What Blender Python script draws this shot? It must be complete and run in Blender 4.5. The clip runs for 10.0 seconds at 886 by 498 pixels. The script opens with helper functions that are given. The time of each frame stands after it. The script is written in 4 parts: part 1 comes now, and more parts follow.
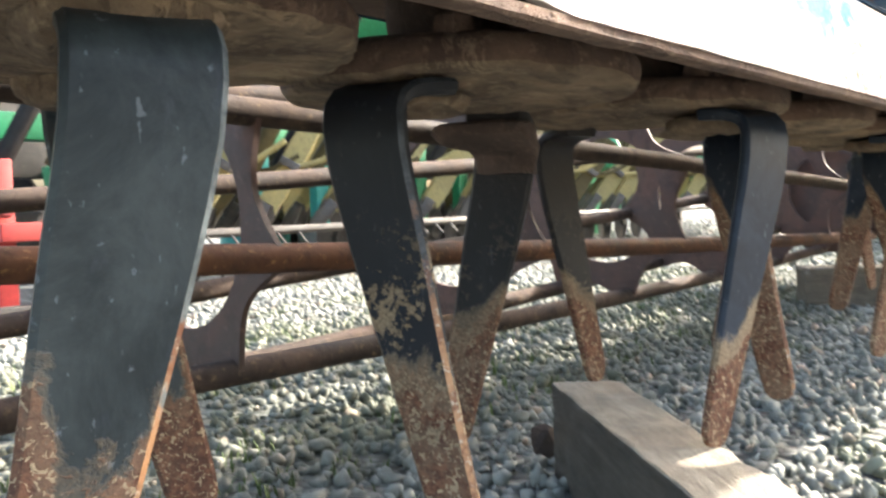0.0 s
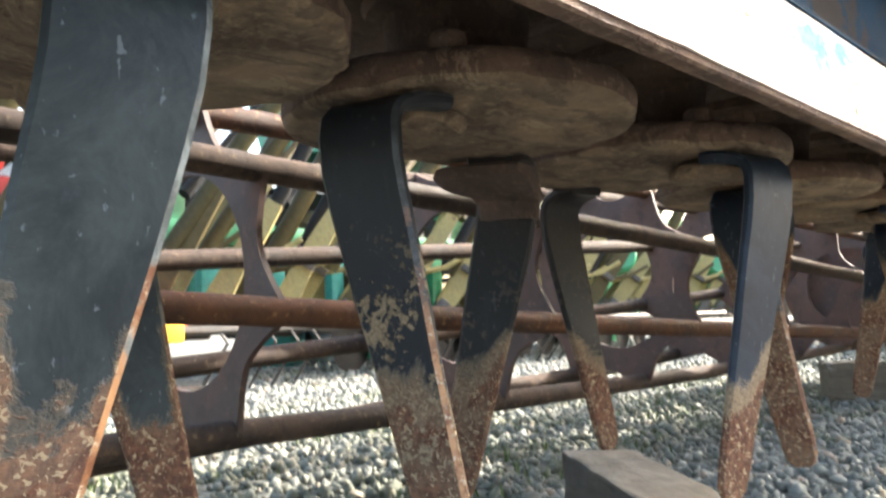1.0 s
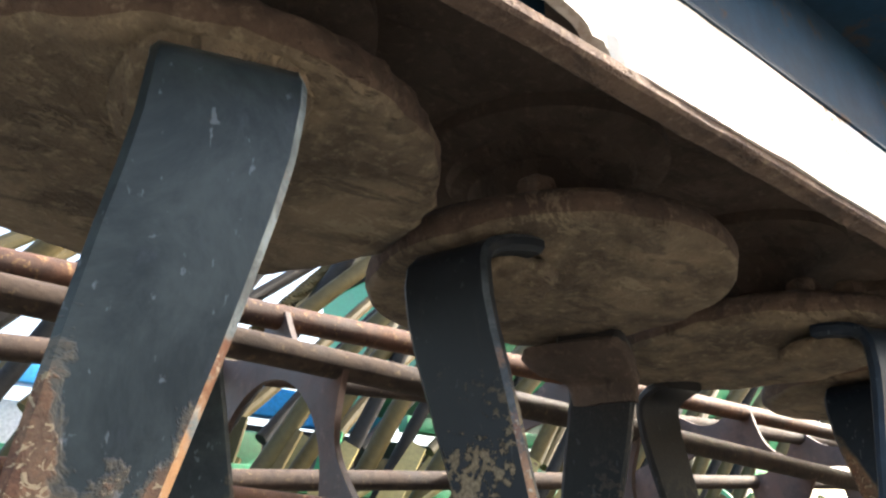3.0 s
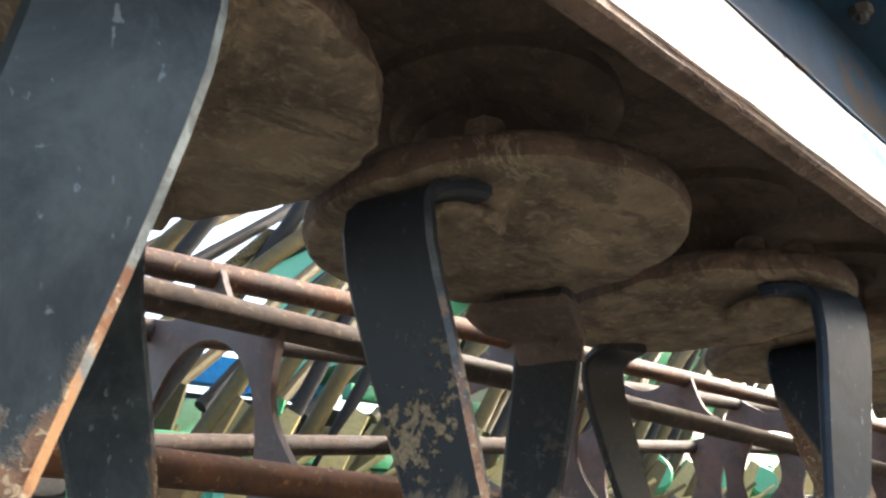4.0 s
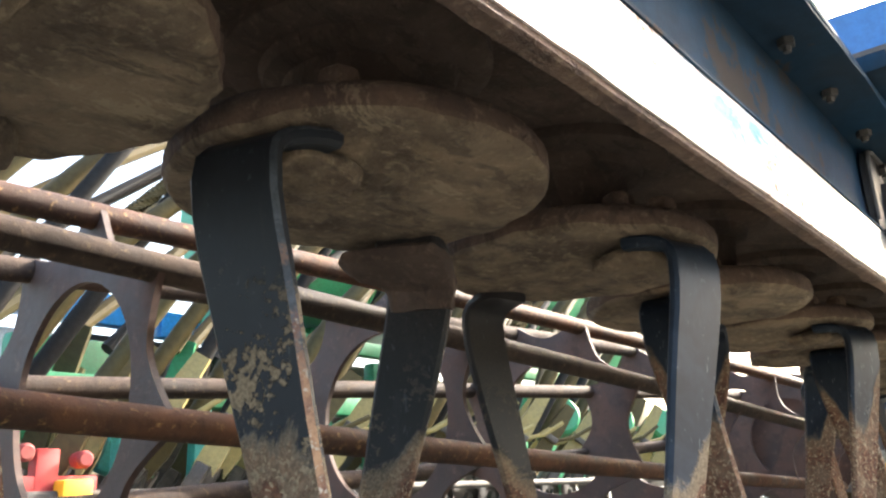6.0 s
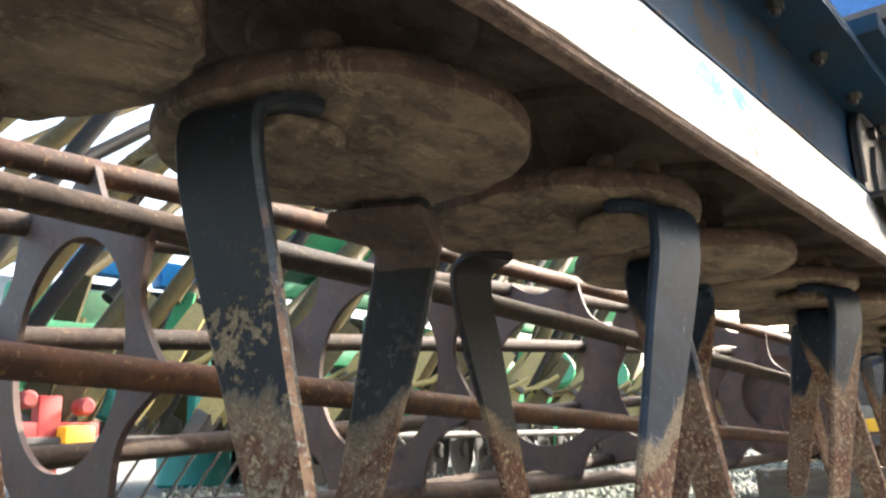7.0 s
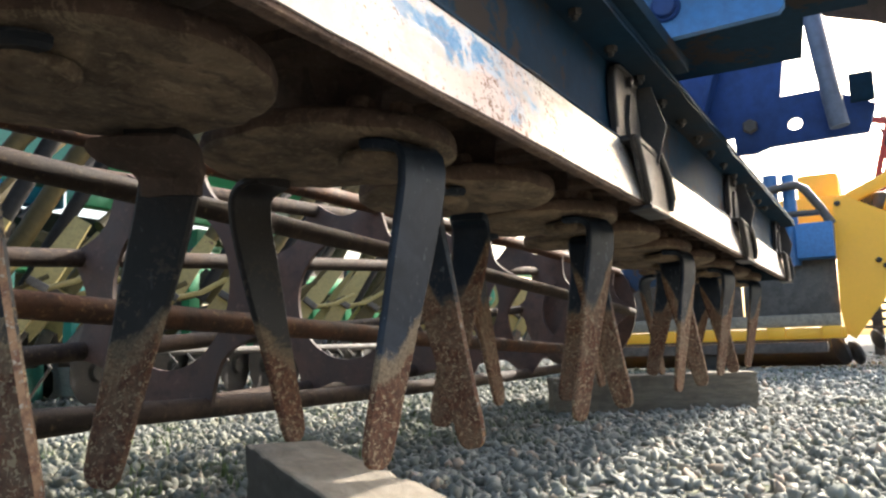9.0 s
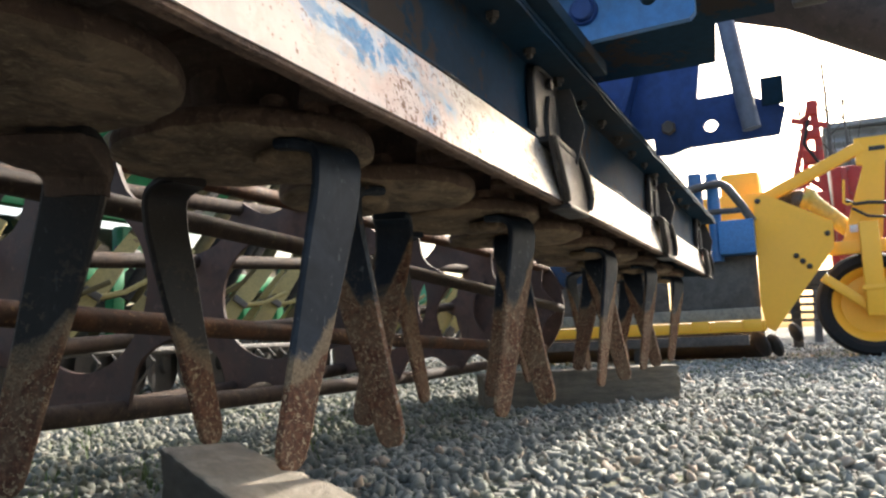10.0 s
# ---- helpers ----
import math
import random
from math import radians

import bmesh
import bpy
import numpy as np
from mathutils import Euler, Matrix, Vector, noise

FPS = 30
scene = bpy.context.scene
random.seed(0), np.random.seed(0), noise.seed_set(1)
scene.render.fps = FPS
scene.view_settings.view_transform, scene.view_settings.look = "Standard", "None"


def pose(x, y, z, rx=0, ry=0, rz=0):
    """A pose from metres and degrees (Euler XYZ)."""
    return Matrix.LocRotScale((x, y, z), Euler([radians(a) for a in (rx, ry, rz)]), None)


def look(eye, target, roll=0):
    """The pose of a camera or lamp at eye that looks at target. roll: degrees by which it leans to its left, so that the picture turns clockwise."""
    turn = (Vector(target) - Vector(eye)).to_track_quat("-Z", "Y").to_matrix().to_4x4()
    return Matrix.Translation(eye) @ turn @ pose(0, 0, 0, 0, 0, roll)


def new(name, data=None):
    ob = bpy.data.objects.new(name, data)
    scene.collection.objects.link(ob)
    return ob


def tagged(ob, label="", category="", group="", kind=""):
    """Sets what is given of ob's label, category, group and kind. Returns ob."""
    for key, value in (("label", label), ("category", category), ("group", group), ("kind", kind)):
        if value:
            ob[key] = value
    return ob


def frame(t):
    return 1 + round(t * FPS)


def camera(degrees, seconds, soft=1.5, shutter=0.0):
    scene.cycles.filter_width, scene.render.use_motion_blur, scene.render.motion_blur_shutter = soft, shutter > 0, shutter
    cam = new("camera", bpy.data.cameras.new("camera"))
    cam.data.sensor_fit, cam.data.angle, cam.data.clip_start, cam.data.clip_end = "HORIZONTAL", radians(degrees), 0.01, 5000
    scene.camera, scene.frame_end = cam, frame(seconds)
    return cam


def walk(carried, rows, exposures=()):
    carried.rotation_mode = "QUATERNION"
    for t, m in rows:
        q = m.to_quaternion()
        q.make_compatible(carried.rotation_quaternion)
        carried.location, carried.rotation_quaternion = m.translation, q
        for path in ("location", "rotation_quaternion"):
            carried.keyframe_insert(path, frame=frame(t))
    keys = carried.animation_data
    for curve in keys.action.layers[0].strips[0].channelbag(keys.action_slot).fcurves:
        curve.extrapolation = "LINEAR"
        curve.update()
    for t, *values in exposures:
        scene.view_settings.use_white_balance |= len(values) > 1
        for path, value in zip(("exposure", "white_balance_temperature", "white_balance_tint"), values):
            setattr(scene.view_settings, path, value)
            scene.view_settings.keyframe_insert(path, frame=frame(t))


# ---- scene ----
import itertools

cam = camera(58.0, 10.0, 2.3, 0.35)
PATH = [
    (0, (-0.1894, -0.4295, 0.3549), (1.2686, 0.934, 0.2316), -1.45),
    (0.2, (-0.184, -0.4319, 0.3419), (1.2342, 0.975, 0.2831), -0.92),
    (0.5, (-0.1759, -0.4356, 0.3224), (1.2758, 0.9399, 0.2965), -0.12),
    (1, (-0.1732, -0.4328, 0.2883), (1.2565, 0.9561, 0.4519), -1.34),
    (1.5, (-0.1698, -0.4219, 0.2443), (1.1971, 0.9459, 0.7548), -3.04),
    (2, (-0.1638, -0.4239, 0.2324), (1.1208, 0.9475, 0.9172), -2.14),
    (2.5, (-0.1574, -0.4103, 0.2303), (1.0239, 0.9954, 1.0232), -0.84),
    (4, (-0.1232, -0.3656, 0.2271), (1.1935, 0.9615, 0.9379), -1.75),
    (4.5, (-0.1128, -0.3835, 0.2233), (1.2872, 0.889, 0.8719), -1.78),
    (5, (-0.1051, -0.4089, 0.2227), (1.3722, 0.8115, 0.7955), -1.75),
    (6.5, (-0.0966, -0.4028, 0.226), (1.3705, 0.8273, 0.8042), -2.39),
    (7, (-0.1001, -0.4248, 0.2275), (1.3905, 0.8255, 0.691), -1.47),
    (7.5, (-0.1117, -0.4588, 0.2317), (1.4312, 0.7623, 0.5901), -0.38),
    (8, (-0.1147, -0.4884, 0.2226), (1.5057, 0.6509, 0.4989), -0.74),
    (8.5, (-0.1081, -0.5128, 0.2239), (1.5879, 0.5129, 0.4915), -1.34),
    (9, (-0.1066, -0.5265, 0.2276), (1.6339, 0.4277, 0.4727), -1.84),
    (9.5, (-0.1027, -0.5385, 0.2344), (1.6773, 0.3389, 0.4823), -2.18),
    (10, (-0.1031, -0.5485, 0.2294), (1.7096, 0.2642, 0.4604), -2.52),
]
EXPOSURES = [(0.0, 3.0), (1.0, 3.03), (1.5, 3.02), (2.5, 2.84), (4.0, 2.97), (5.0, 3.0), (7.0, 3.0), (7.5, 3.05), (8.0, 3.05), (9.0, 2.04), (9.5, 1.95), (10.0, 1.73)]
walk(cam, [(t, look(eye, target, roll)) for t, eye, target, roll in PATH], EXPOSURES)

# ---- light ----
SUN_AZ, SUN_EL = -14.0, 30.0
world = bpy.data.worlds.new("sky")
scene.world = world
world.use_nodes = True
wn = world.node_tree.nodes
sky = wn.new("ShaderNodeTexSky")
sky.sky_type = "NISHITA"
sky.sun_disc = False
sky.sun_elevation = radians(SUN_EL)
sky.sun_rotation = radians(90 - SUN_AZ)
sky.air_density, sky.dust_density, sky.ozone_density = 1.2, 5.5, 0.8
world.node_tree.links.new(sky.outputs[0], wn["Background"].inputs[0])
wn["Background"].inputs[1].default_value = 0.15

sun_data = bpy.data.lights.new("sun", "SUN")
sun_data.energy, sun_data.angle, sun_data.color = 3.2, radians(0.6), (1.0, 0.93, 0.83)
sun = new("sun", sun_data)
sdir = Vector((math.cos(radians(SUN_EL)) * math.cos(radians(SUN_AZ)), math.cos(radians(SUN_EL)) * math.sin(radians(SUN_AZ)), math.sin(radians(SUN_EL))))
sun.matrix_world = look(sdir * 30, (0, 0, 0))


# ---- materials ----
def rgba(c):
    return (c[0], c[1], c[2], 1.0)


class Mat:
    """A node material with helpers for noise, masks and mixing."""

    def __init__(self, name, rough=0.6, metal=0.0):
        self.m = bpy.data.materials.new(name)
        self.m.use_nodes = True
        self.n = self.m.node_tree.nodes
        self.l = self.m.node_tree.links
        self.b = self.n["Principled BSDF"]
        self.b.inputs["Roughness"].default_value = rough
        self.b.inputs["Metallic"].default_value = metal
        self.tc = self.n.new("ShaderNodeTexCoord").outputs["Object"]
        self.info = None

    def seed(self):
        """Object coordinates shifted by a random amount for each object."""
        if self.info is None:
            self.info = self.n.new("ShaderNodeObjectInfo")
        mul = self.n.new("ShaderNodeVectorMath")
        mul.operation = "MULTIPLY"
        mul.inputs[1].default_value = (13.7, 7.3, 9.1)
        self.l.new(self.info.outputs["Random"], mul.inputs[0])
        add = self.n.new("ShaderNodeVectorMath")
        add.operation = "ADD"
        self.l.new(self.tc, add.inputs[0])
        self.l.new(mul.outputs[0], add.inputs[1])
        return add.outputs[0]

    def noise(self, scale, detail=4.0, rough=0.6, vec=None, dist=0.0, stretch=None):
        t = self.n.new("ShaderNodeTexNoise")
        t.inputs["Scale"].default_value = scale
        t.inputs["Detail"].default_value = detail
        t.inputs["Roughness"].default_value = rough
        t.inputs["Distortion"].default_value = dist
        v = vec or self.tc
        if stretch:
            mp = self.n.new("ShaderNodeMapping")
            mp.inputs["Scale"].default_value = stretch
            self.l.new(v, mp.inputs[0])
            v = mp.outputs[0]
        self.l.new(v, t.inputs["Vector"])
        return t.outputs["Fac"]

    def step(self, fac, lo, hi, a=0.0, b=1.0):
        r = self.n.new("ShaderNodeMapRange")
        r.interpolation_type = "SMOOTHSTEP"
        for k, v in zip(("From Min", "From Max", "To Min", "To Max"), (lo, hi, a, b)):
            r.inputs[k].default_value = v
        self.l.new(fac, r.inputs["Value"])
        return r.outputs[0]

    def math(self, op, a, b):
        m = self.n.new("ShaderNodeMath")
        m.operation = op
        for k, v in enumerate((a, b)):
            if isinstance(v, (int, float)):
                m.inputs[k].default_value = v
            else:
                self.l.new(v, m.inputs[k])
        return m.outputs[0]

    def axis(self, which):
        s = self.n.new("ShaderNodeSeparateXYZ")
        self.l.new(self.tc, s.inputs[0])
        return s.outputs["XYZ".index(which)]

    def mix(self, fac, a, b):
        m = self.n.new("ShaderNodeMix")
        m.data_type = "RGBA"
        if isinstance(fac, float):
            m.inputs[0].default_value = fac
        else:
            self.l.new(fac, m.inputs[0])
        for k, v in ((6, a), (7, b)):
            if isinstance(v, tuple):
                m.inputs[k].default_value = rgba(v)
            else:
                self.l.new(v, m.inputs[k])
        return m.outputs[2]

    def color(self, c):
        self.l.new(c, self.b.inputs["Base Color"])
        return self

    def rough(self, f):
        self.l.new(f, self.b.inputs["Roughness"])
        return self

    def metal(self, f):
        self.l.new(f, self.b.inputs["Metallic"])
        return self

    def bump(self, fac, depth, strength=1.0):
        bp = self.n.new("ShaderNodeBump")
        bp.inputs["Strength"].default_value = strength
        bp.inputs["Distance"].default_value = depth
        self.l.new(fac, bp.inputs["Height"])
        self.l.new(bp.outputs[0], self.b.inputs["Normal"])
        return self


def painted(name, paint, worn, rough=0.45, wear=0.62, scale=14.0, dirt=(0.11, 0.085, 0.06), dirty=0.3, gloss=0.5):
    """Farm paint: a coat with chips down to rust or primer, and a film of dust."""
    k = Mat(name, rough)
    v = k.seed()
    dull = 0.8 if dirty > 0.2 else 0.95
    big = k.noise(scale * 0.35, 5, 0.65, v)
    fine = k.noise(scale * 4, 6, 0.7, v)
    chips = k.math("ADD", k.math("MULTIPLY", big, 0.7), k.math("MULTIPLY", fine, 0.3))
    c = k.mix(k.step(fine, 0.3, 0.7), tuple(x * dull for x in paint), tuple(min(1, x * (1.95 - dull)) for x in paint))
    c = k.mix(k.step(k.noise(scale * 0.2, 3, 0.6, v), 0.45, 0.75, 0.0, dirty), c, dirt)
    c = k.mix(k.step(chips, wear, wear + 0.04), c, worn)
    k.color(c)
    k.rough(k.step(chips, wear - 0.15, wear + 0.1, rough, 0.85))
    k.bump(chips, 0.0015, 0.5)
    k.b.inputs["Specular IOR Level"].default_value = gloss
    return k.m


def rusty(name, dark, mid, light, rough=0.75, scale=30.0, stretch=None, bump=0.0015):
    k = Mat(name, rough)
    v = k.seed()
    a = k.noise(scale * 0.25, 5, 0.65, v, 0.3, stretch)
    b = k.noise(scale * 3, 6, 0.7, v, 0, stretch)
    c = k.mix(k.step(a, 0.35, 0.65), dark, mid)
    c = k.mix(k.step(b, 0.55, 0.75), c, light)
    c = k.mix(k.step(k.noise(scale * 0.6, 3, 0.5, v), 0.55, 0.7, 0.0, 0.7), c, dark)
    c = k.mix(k.step(k.noise(scale * 1.3, 4, 0.65, v), 0.52, 0.66, 0.0, 0.5), c, tuple(x * 0.7 for x in dark))
    k.color(c)
    k.rough(k.step(a, 0.3, 0.7, rough - 0.12, rough + 0.15))
    k.bump(k.math("ADD", a, b), bump, 0.7)
    return k.m


def tine_material(name, level, splash=1.0, sense=0, rag=0.2, tone=0.9, lean=1, creep=0.05, tongue=0.0, blue=1.0, smear=0.0):
    """Black-blue factory paint above, dried mud in splashes, bare rust towards the tip."""
    k = Mat(name, 0.4)
    v = k.seed()
    z = k.axis("Z")
    big = k.noise(17, 6, 0.72, v, 0.5)
    fine = k.noise(170, 5, 0.65, v)
    grain = k.noise(420, 3, 0.6, v)
    edge = k.math("ADD", z, k.math("MULTIPLY", k.math("SUBTRACT", big, 0.5), rag))
    edge = k.math("ADD", edge, k.math("MULTIPLY", k.math("SUBTRACT", k.info.outputs["Random"], 0.5), 0.05))
    # rust creeps up along the long edges, leaving a tongue of paint down the middle
    mid_y = k.math("MULTIPLY", k.math("ADD", z, 0.064), -0.32 * lean)
    off = k.math("ABSOLUTE", k.math("SUBTRACT", k.math("SUBTRACT", k.axis("Y"), mid_y), tongue), 0.0)
    edge = k.math("SUBTRACT", edge, k.step(off, 0.008, 0.031, 0.0, creep))
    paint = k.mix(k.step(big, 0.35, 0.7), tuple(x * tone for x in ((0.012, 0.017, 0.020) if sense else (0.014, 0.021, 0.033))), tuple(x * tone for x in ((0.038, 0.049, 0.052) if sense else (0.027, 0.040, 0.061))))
    scr = k.noise(150, 3, 0.6, v, 0.3, (1.2, 1.2, 0.6))
    paint = k.mix(k.step(scr, 0.64, 0.71, 0.0, 0.6), paint, (0.13, 0.15, 0.17))
    scuff = k.noise(38, 5, 0.7, v, 0.6, (1.4, 1.4, 0.45))
    paint = k.mix(k.step(scuff, 0.56, 0.70, 0.0, 0.35), paint, (0.05, 0.058, 0.05 + 0.028 * blue))
    paint = k.mix(1.0 - blue, paint, (0.016, 0.0165, 0.018))
    rust = k.mix(k.step(fine, 0.4, 0.66), (0.072, 0.034, 0.023), (0.160, 0.074, 0.043))
    rust = k.mix(k.step(k.noise(240, 2, 0.5, v, 1.2), 0.575, 0.635, 0.0, 0.8), rust, (0.38, 0.30, 0.19))
    film = k.noise(22, 5, 0.7, v, 0.2)
    rust = k.mix(k.step(film, 0.42, 0.66, 0.0, 0.5 if splash else 0.15), rust, (0.20, 0.15, 0.10))
    c = k.mix(k.step(edge, level - 0.006, level + 0.004), rust, paint)
    band = k.math("MULTIPLY", k.step(edge, level - 0.026, level - 0.017), k.step(edge, level + 0.014, level + 0.004))
    spl = k.math("MULTIPLY", k.step(k.math("ADD", k.math("MULTIPLY", big, 0.6), k.math("MULTIPLY", fine, 0.4)), 0.535, 0.56), k.step(z, -0.075, -0.15, 0.0, splash))
    mud = k.math("MAXIMUM", k.math("MULTIPLY", band, 0.25 if sense or level > -0.15 else (0.55 if splash else 0.9)), spl)
    c = k.mix(mud, c, k.mix(k.step(grain, 0.35, 0.65), (0.15, 0.115, 0.075), (0.27, 0.205, 0.135)))
    if smear:
        up = k.math("MULTIPLY", k.step(z, -0.125, -0.045), k.step(k.noise(34, 5, 0.72, v, 0.2), 0.40, 0.56, 0.15, smear))
        c = k.mix(up, c, k.mix(k.step(grain, 0.35, 0.65), (0.055, 0.038, 0.029), (0.13, 0.092, 0.066)))
    k.color(c)
    dull = k.math("MAXIMUM", mud, k.step(edge, level + 0.005, level - 0.005))
    k.rough(k.step(dull, 0.0, 1.0, 0.42, 0.85))
    k.b.inputs["Specular IOR Level"].default_value = 0.3 if sense else 0.20
    k.bump(k.math("ADD", k.math("MULTIPLY", mud, 0.8), k.math("MULTIPLY", fine, k.step(dull, 0.0, 1.0, 0.04, 0.55))), 0.0016, 0.8)
    return k.m


def edge_material(name, dark, pale):
    """The rounded edge of a tine: paint scuffed to pale steel above, rust below."""
    k = Mat(name, 0.42)
    v = k.seed()
    z = k.axis("Z")
    n = k.noise(45, 5, 0.7, v)
    f = k.noise(240, 4, 0.6, v)
    top = k.mix(k.step(k.noise(26, 5, 0.7, v), 0.38, 0.66), dark, pale)
    top = k.mix(k.step(k.noise(75, 5, 0.75, v), 0.50, 0.60, 0.0, 0.75), top, dark)
    top = k.mix(k.step(k.noise(50, 4, 0.7, v, 0.3), 0.60, 0.68, 0.0, 0.6), top, (0.20, 0.105, 0.06))
    low = k.mix(k.step(n, 0.42, 0.62), (0.13, 0.052, 0.026), (0.36, 0.2, 0.1))
    low = k.mix(k.step(f, 0.55, 0.68), low, (0.42, 0.36, 0.28))
    edge = k.math("ADD", z, k.math("MULTIPLY", k.math("SUBTRACT", n, 0.5), 0.2))
    k.color(k.mix(k.step(edge, -0.15, -0.12), low, top))
    k.rough(k.step(f, 0.3, 0.7, 0.35, 0.7))
    k.bump(f, 0.0008, 0.6)
    return k.m


def mud_material(name, a, b, c, depth=0.004):
    k = Mat(name, 0.95)
    v = k.seed()
    n1 = k.noise(13, 6, 0.66, v, 0.15)
    n2 = k.noise(120, 6, 0.7, v, 0.1)
    n3 = k.noise(5, 4, 0.6, v, 0.2)
    # flakes drawn out one way where soil has peeled off
    peel = k.noise(11, 6, 0.72, v, 0.25, (1.0, 2.6, 1.0))
    grit = k.noise(420, 3, 0.6, v)
    col = k.mix(k.step(n1, 0.36, 0.64), a, b)
    col = k.mix(k.step(n3, 0.42, 0.66, 0.0, 0.6), col, tuple((x + y) * 0.42 for x, y in zip(a, b)))
    col = k.mix(k.step(n2, 0.50, 0.74, 0.0, 0.6), col, c)
    col = k.mix(k.step(peel, 0.555, 0.60, 0.0, 0.55), col, tuple(x * 0.72 for x in a))
    col = k.mix(k.step(peel, 0.40, 0.35, 0.0, 0.5), col, c)
    col = k.mix(k.step(grit, 0.60, 0.72, 0.0, 0.35), col, tuple(x * 0.5 for x in a))
    k.color(col)
    hgt = k.math("ADD", k.math("MULTIPLY", n1, 0.7), k.math("MULTIPLY", n2, 0.5))
    hgt = k.math("ADD", hgt, k.step(peel, 0.56, 0.60, 0.0, -0.22))
    hgt = k.math("ADD", hgt, k.math("MULTIPLY", grit, 0.16))
    k.bump(hgt, depth, 1.0)
    return k.m


def beam_material():
    """Blue enamel worn through to pinkish primer, pale bare steel and freckles of rust."""
    k = Mat("worn_blue_enamel", 0.4)
    xx = k.axis("X")
    big = k.noise(5.5, 5, 0.62, None, 0.8, (0.8, 1, 1.3))
    mid = k.noise(24, 5, 0.7, None, 0.4)
    fine = k.noise(150, 5, 0.7)
    worn = k.noise(11, 4, 0.65, None, 0.6)
    bare = k.step(k.math("ADD", xx, k.math("MULTIPLY", k.math("SUBTRACT", worn, 0.5), 0.3)), 0.60, 0.74)
    pink = k.mix(k.step(mid, 0.38, 0.62), (0.60, 0.44, 0.38), (0.66, 0.54, 0.49))
    pit = k.math("ADD", k.math("MULTIPLY", fine, 0.5), k.math("MULTIPLY", mid, 0.5))
    grey = k.mix(k.step(worn, 0.40, 0.60), (0.50, 0.47, 0.43), (0.62, 0.59, 0.55))
    near = k.step(xx, 0.34, 0.18)
    grey = k.mix(k.math("MULTIPLY", near, k.step(pit, 0.44, 0.56)), grey, (0.36, 0.31, 0.26))
    base = k.mix(k.step(k.math("ADD", worn, k.math("MULTIPLY", xx, 0.25)), 0.46, 0.62), grey, pink)
    steel = k.mix(k.step(mid, 0.4, 0.65), (0.60, 0.56, 0.51), (0.70, 0.68, 0.64))
    base = k.mix(bare, base, steel)
    w = k.math("ADD", k.math("MULTIPLY", big, 0.6), k.math("MULTIPLY", mid, 0.4))
    rise = k.math("MULTIPLY", k.step(xx, 0.16, 0.58), 0.085)
    high = k.step(k.axis("Z"), 0.435, 0.515, -0.05, 0.03)
    w = k.math("SUBTRACT", k.math("SUBTRACT", w, rise), high)
    blue = k.mix(k.step(fine, 0.3, 0.7), (0.09, 0.25, 0.46), (0.20, 0.39, 0.58))
    thin = k.math("MULTIPLY", k.step(w, 0.462, 0.415), k.step(k.noise(60, 4, 0.7), 0.42, 0.56, 0.15, 0.75))
    thin = k.math("MULTIPLY", k.math("MULTIPLY", thin, k.math("SUBTRACT", 1.0, bare)), k.math("MULTIPLY", k.step(xx, 0.26, 0.46), k.step(k.axis("Z"), 0.437, 0.452)))
    base = k.mix(thin, base, (0.40, 0.52, 0.62))
    coat = k.math("MULTIPLY", k.step(w, 0.396, 0.345), k.math("SUBTRACT", 1.0, bare))
    coat = k.math("MULTIPLY", coat, k.math("MULTIPLY", k.step(xx, 0.32, 0.46), k.step(k.axis("Z"), 0.437, 0.452)))
    c = k.mix(coat, base, blue)
    fleck = k.math("ADD", k.math("MULTIPLY", fine, 0.65), k.math("MULTIPLY", worn, 0.35))
    fleck = k.math("ADD", fleck, k.step(xx, 0.05, 0.75, -0.05, 0.012))
    rust = k.step(fleck, 0.540, 0.59)
    c = k.mix(k.math("MULTIPLY", rust, 0.85), c, (0.20, 0.095, 0.045))
    k.color(c)
    stain = k.noise(17, 6, 0.75, None, 0.3, (0.7, 1, 1.6))
    c = k.mix(k.step(stain, 0.52, 0.68, 0.0, 0.42), c, (0.30, 0.24, 0.19))
    k.color(c)
    clean = k.math("SUBTRACT", 1.0, rust)
    k.metal(k.math("MULTIPLY", k.math("MULTIPLY", bare, 0.65), clean))
    k.rough(k.math("ADD", k.math("ADD", k.step(fine, 0.35, 0.7, 0.40, 0.52), k.math("MULTIPLY", rust, 0.3)), k.math("MULTIPLY", coat, 0.25)))
    k.b.inputs["Specular IOR Level"].default_value = 0.28
    k.bump(k.math("ADD", w, k.math("MULTIPLY", fine, 0.4)), 0.0008, 0.5)
    return k.m


def wood_material(name="weathered_sawn_timber", tone=1.0):
    k = Mat(name, 0.85)
    v = k.seed()
    ring = k.noise(9, 6, 0.7, v, 0.8, (1, 5, 7))
    fine = k.noise(70, 6, 0.75, v, 0.2, (1, 4, 5))
    spot = k.noise(14, 4, 0.6, v)
    c = k.mix(k.step(ring, 0.3, 0.7), tuple(x * tone for x in (0.20, 0.168, 0.125)), tuple(x * tone for x in (0.34, 0.29, 0.22)))
    c = k.mix(k.step(fine, 0.54, 0.72, 0, 0.45), c, tuple(x * tone for x in (0.10, 0.078, 0.058)))
    c = k.mix(k.step(spot, 0.45, 0.72, 0, 0.7), c, tuple(x * tone for x in (0.15, 0.135, 0.11)))
    k.color(c)
    k.bump(k.math("ADD", ring, fine), 0.003, 0.8)
    return k.m


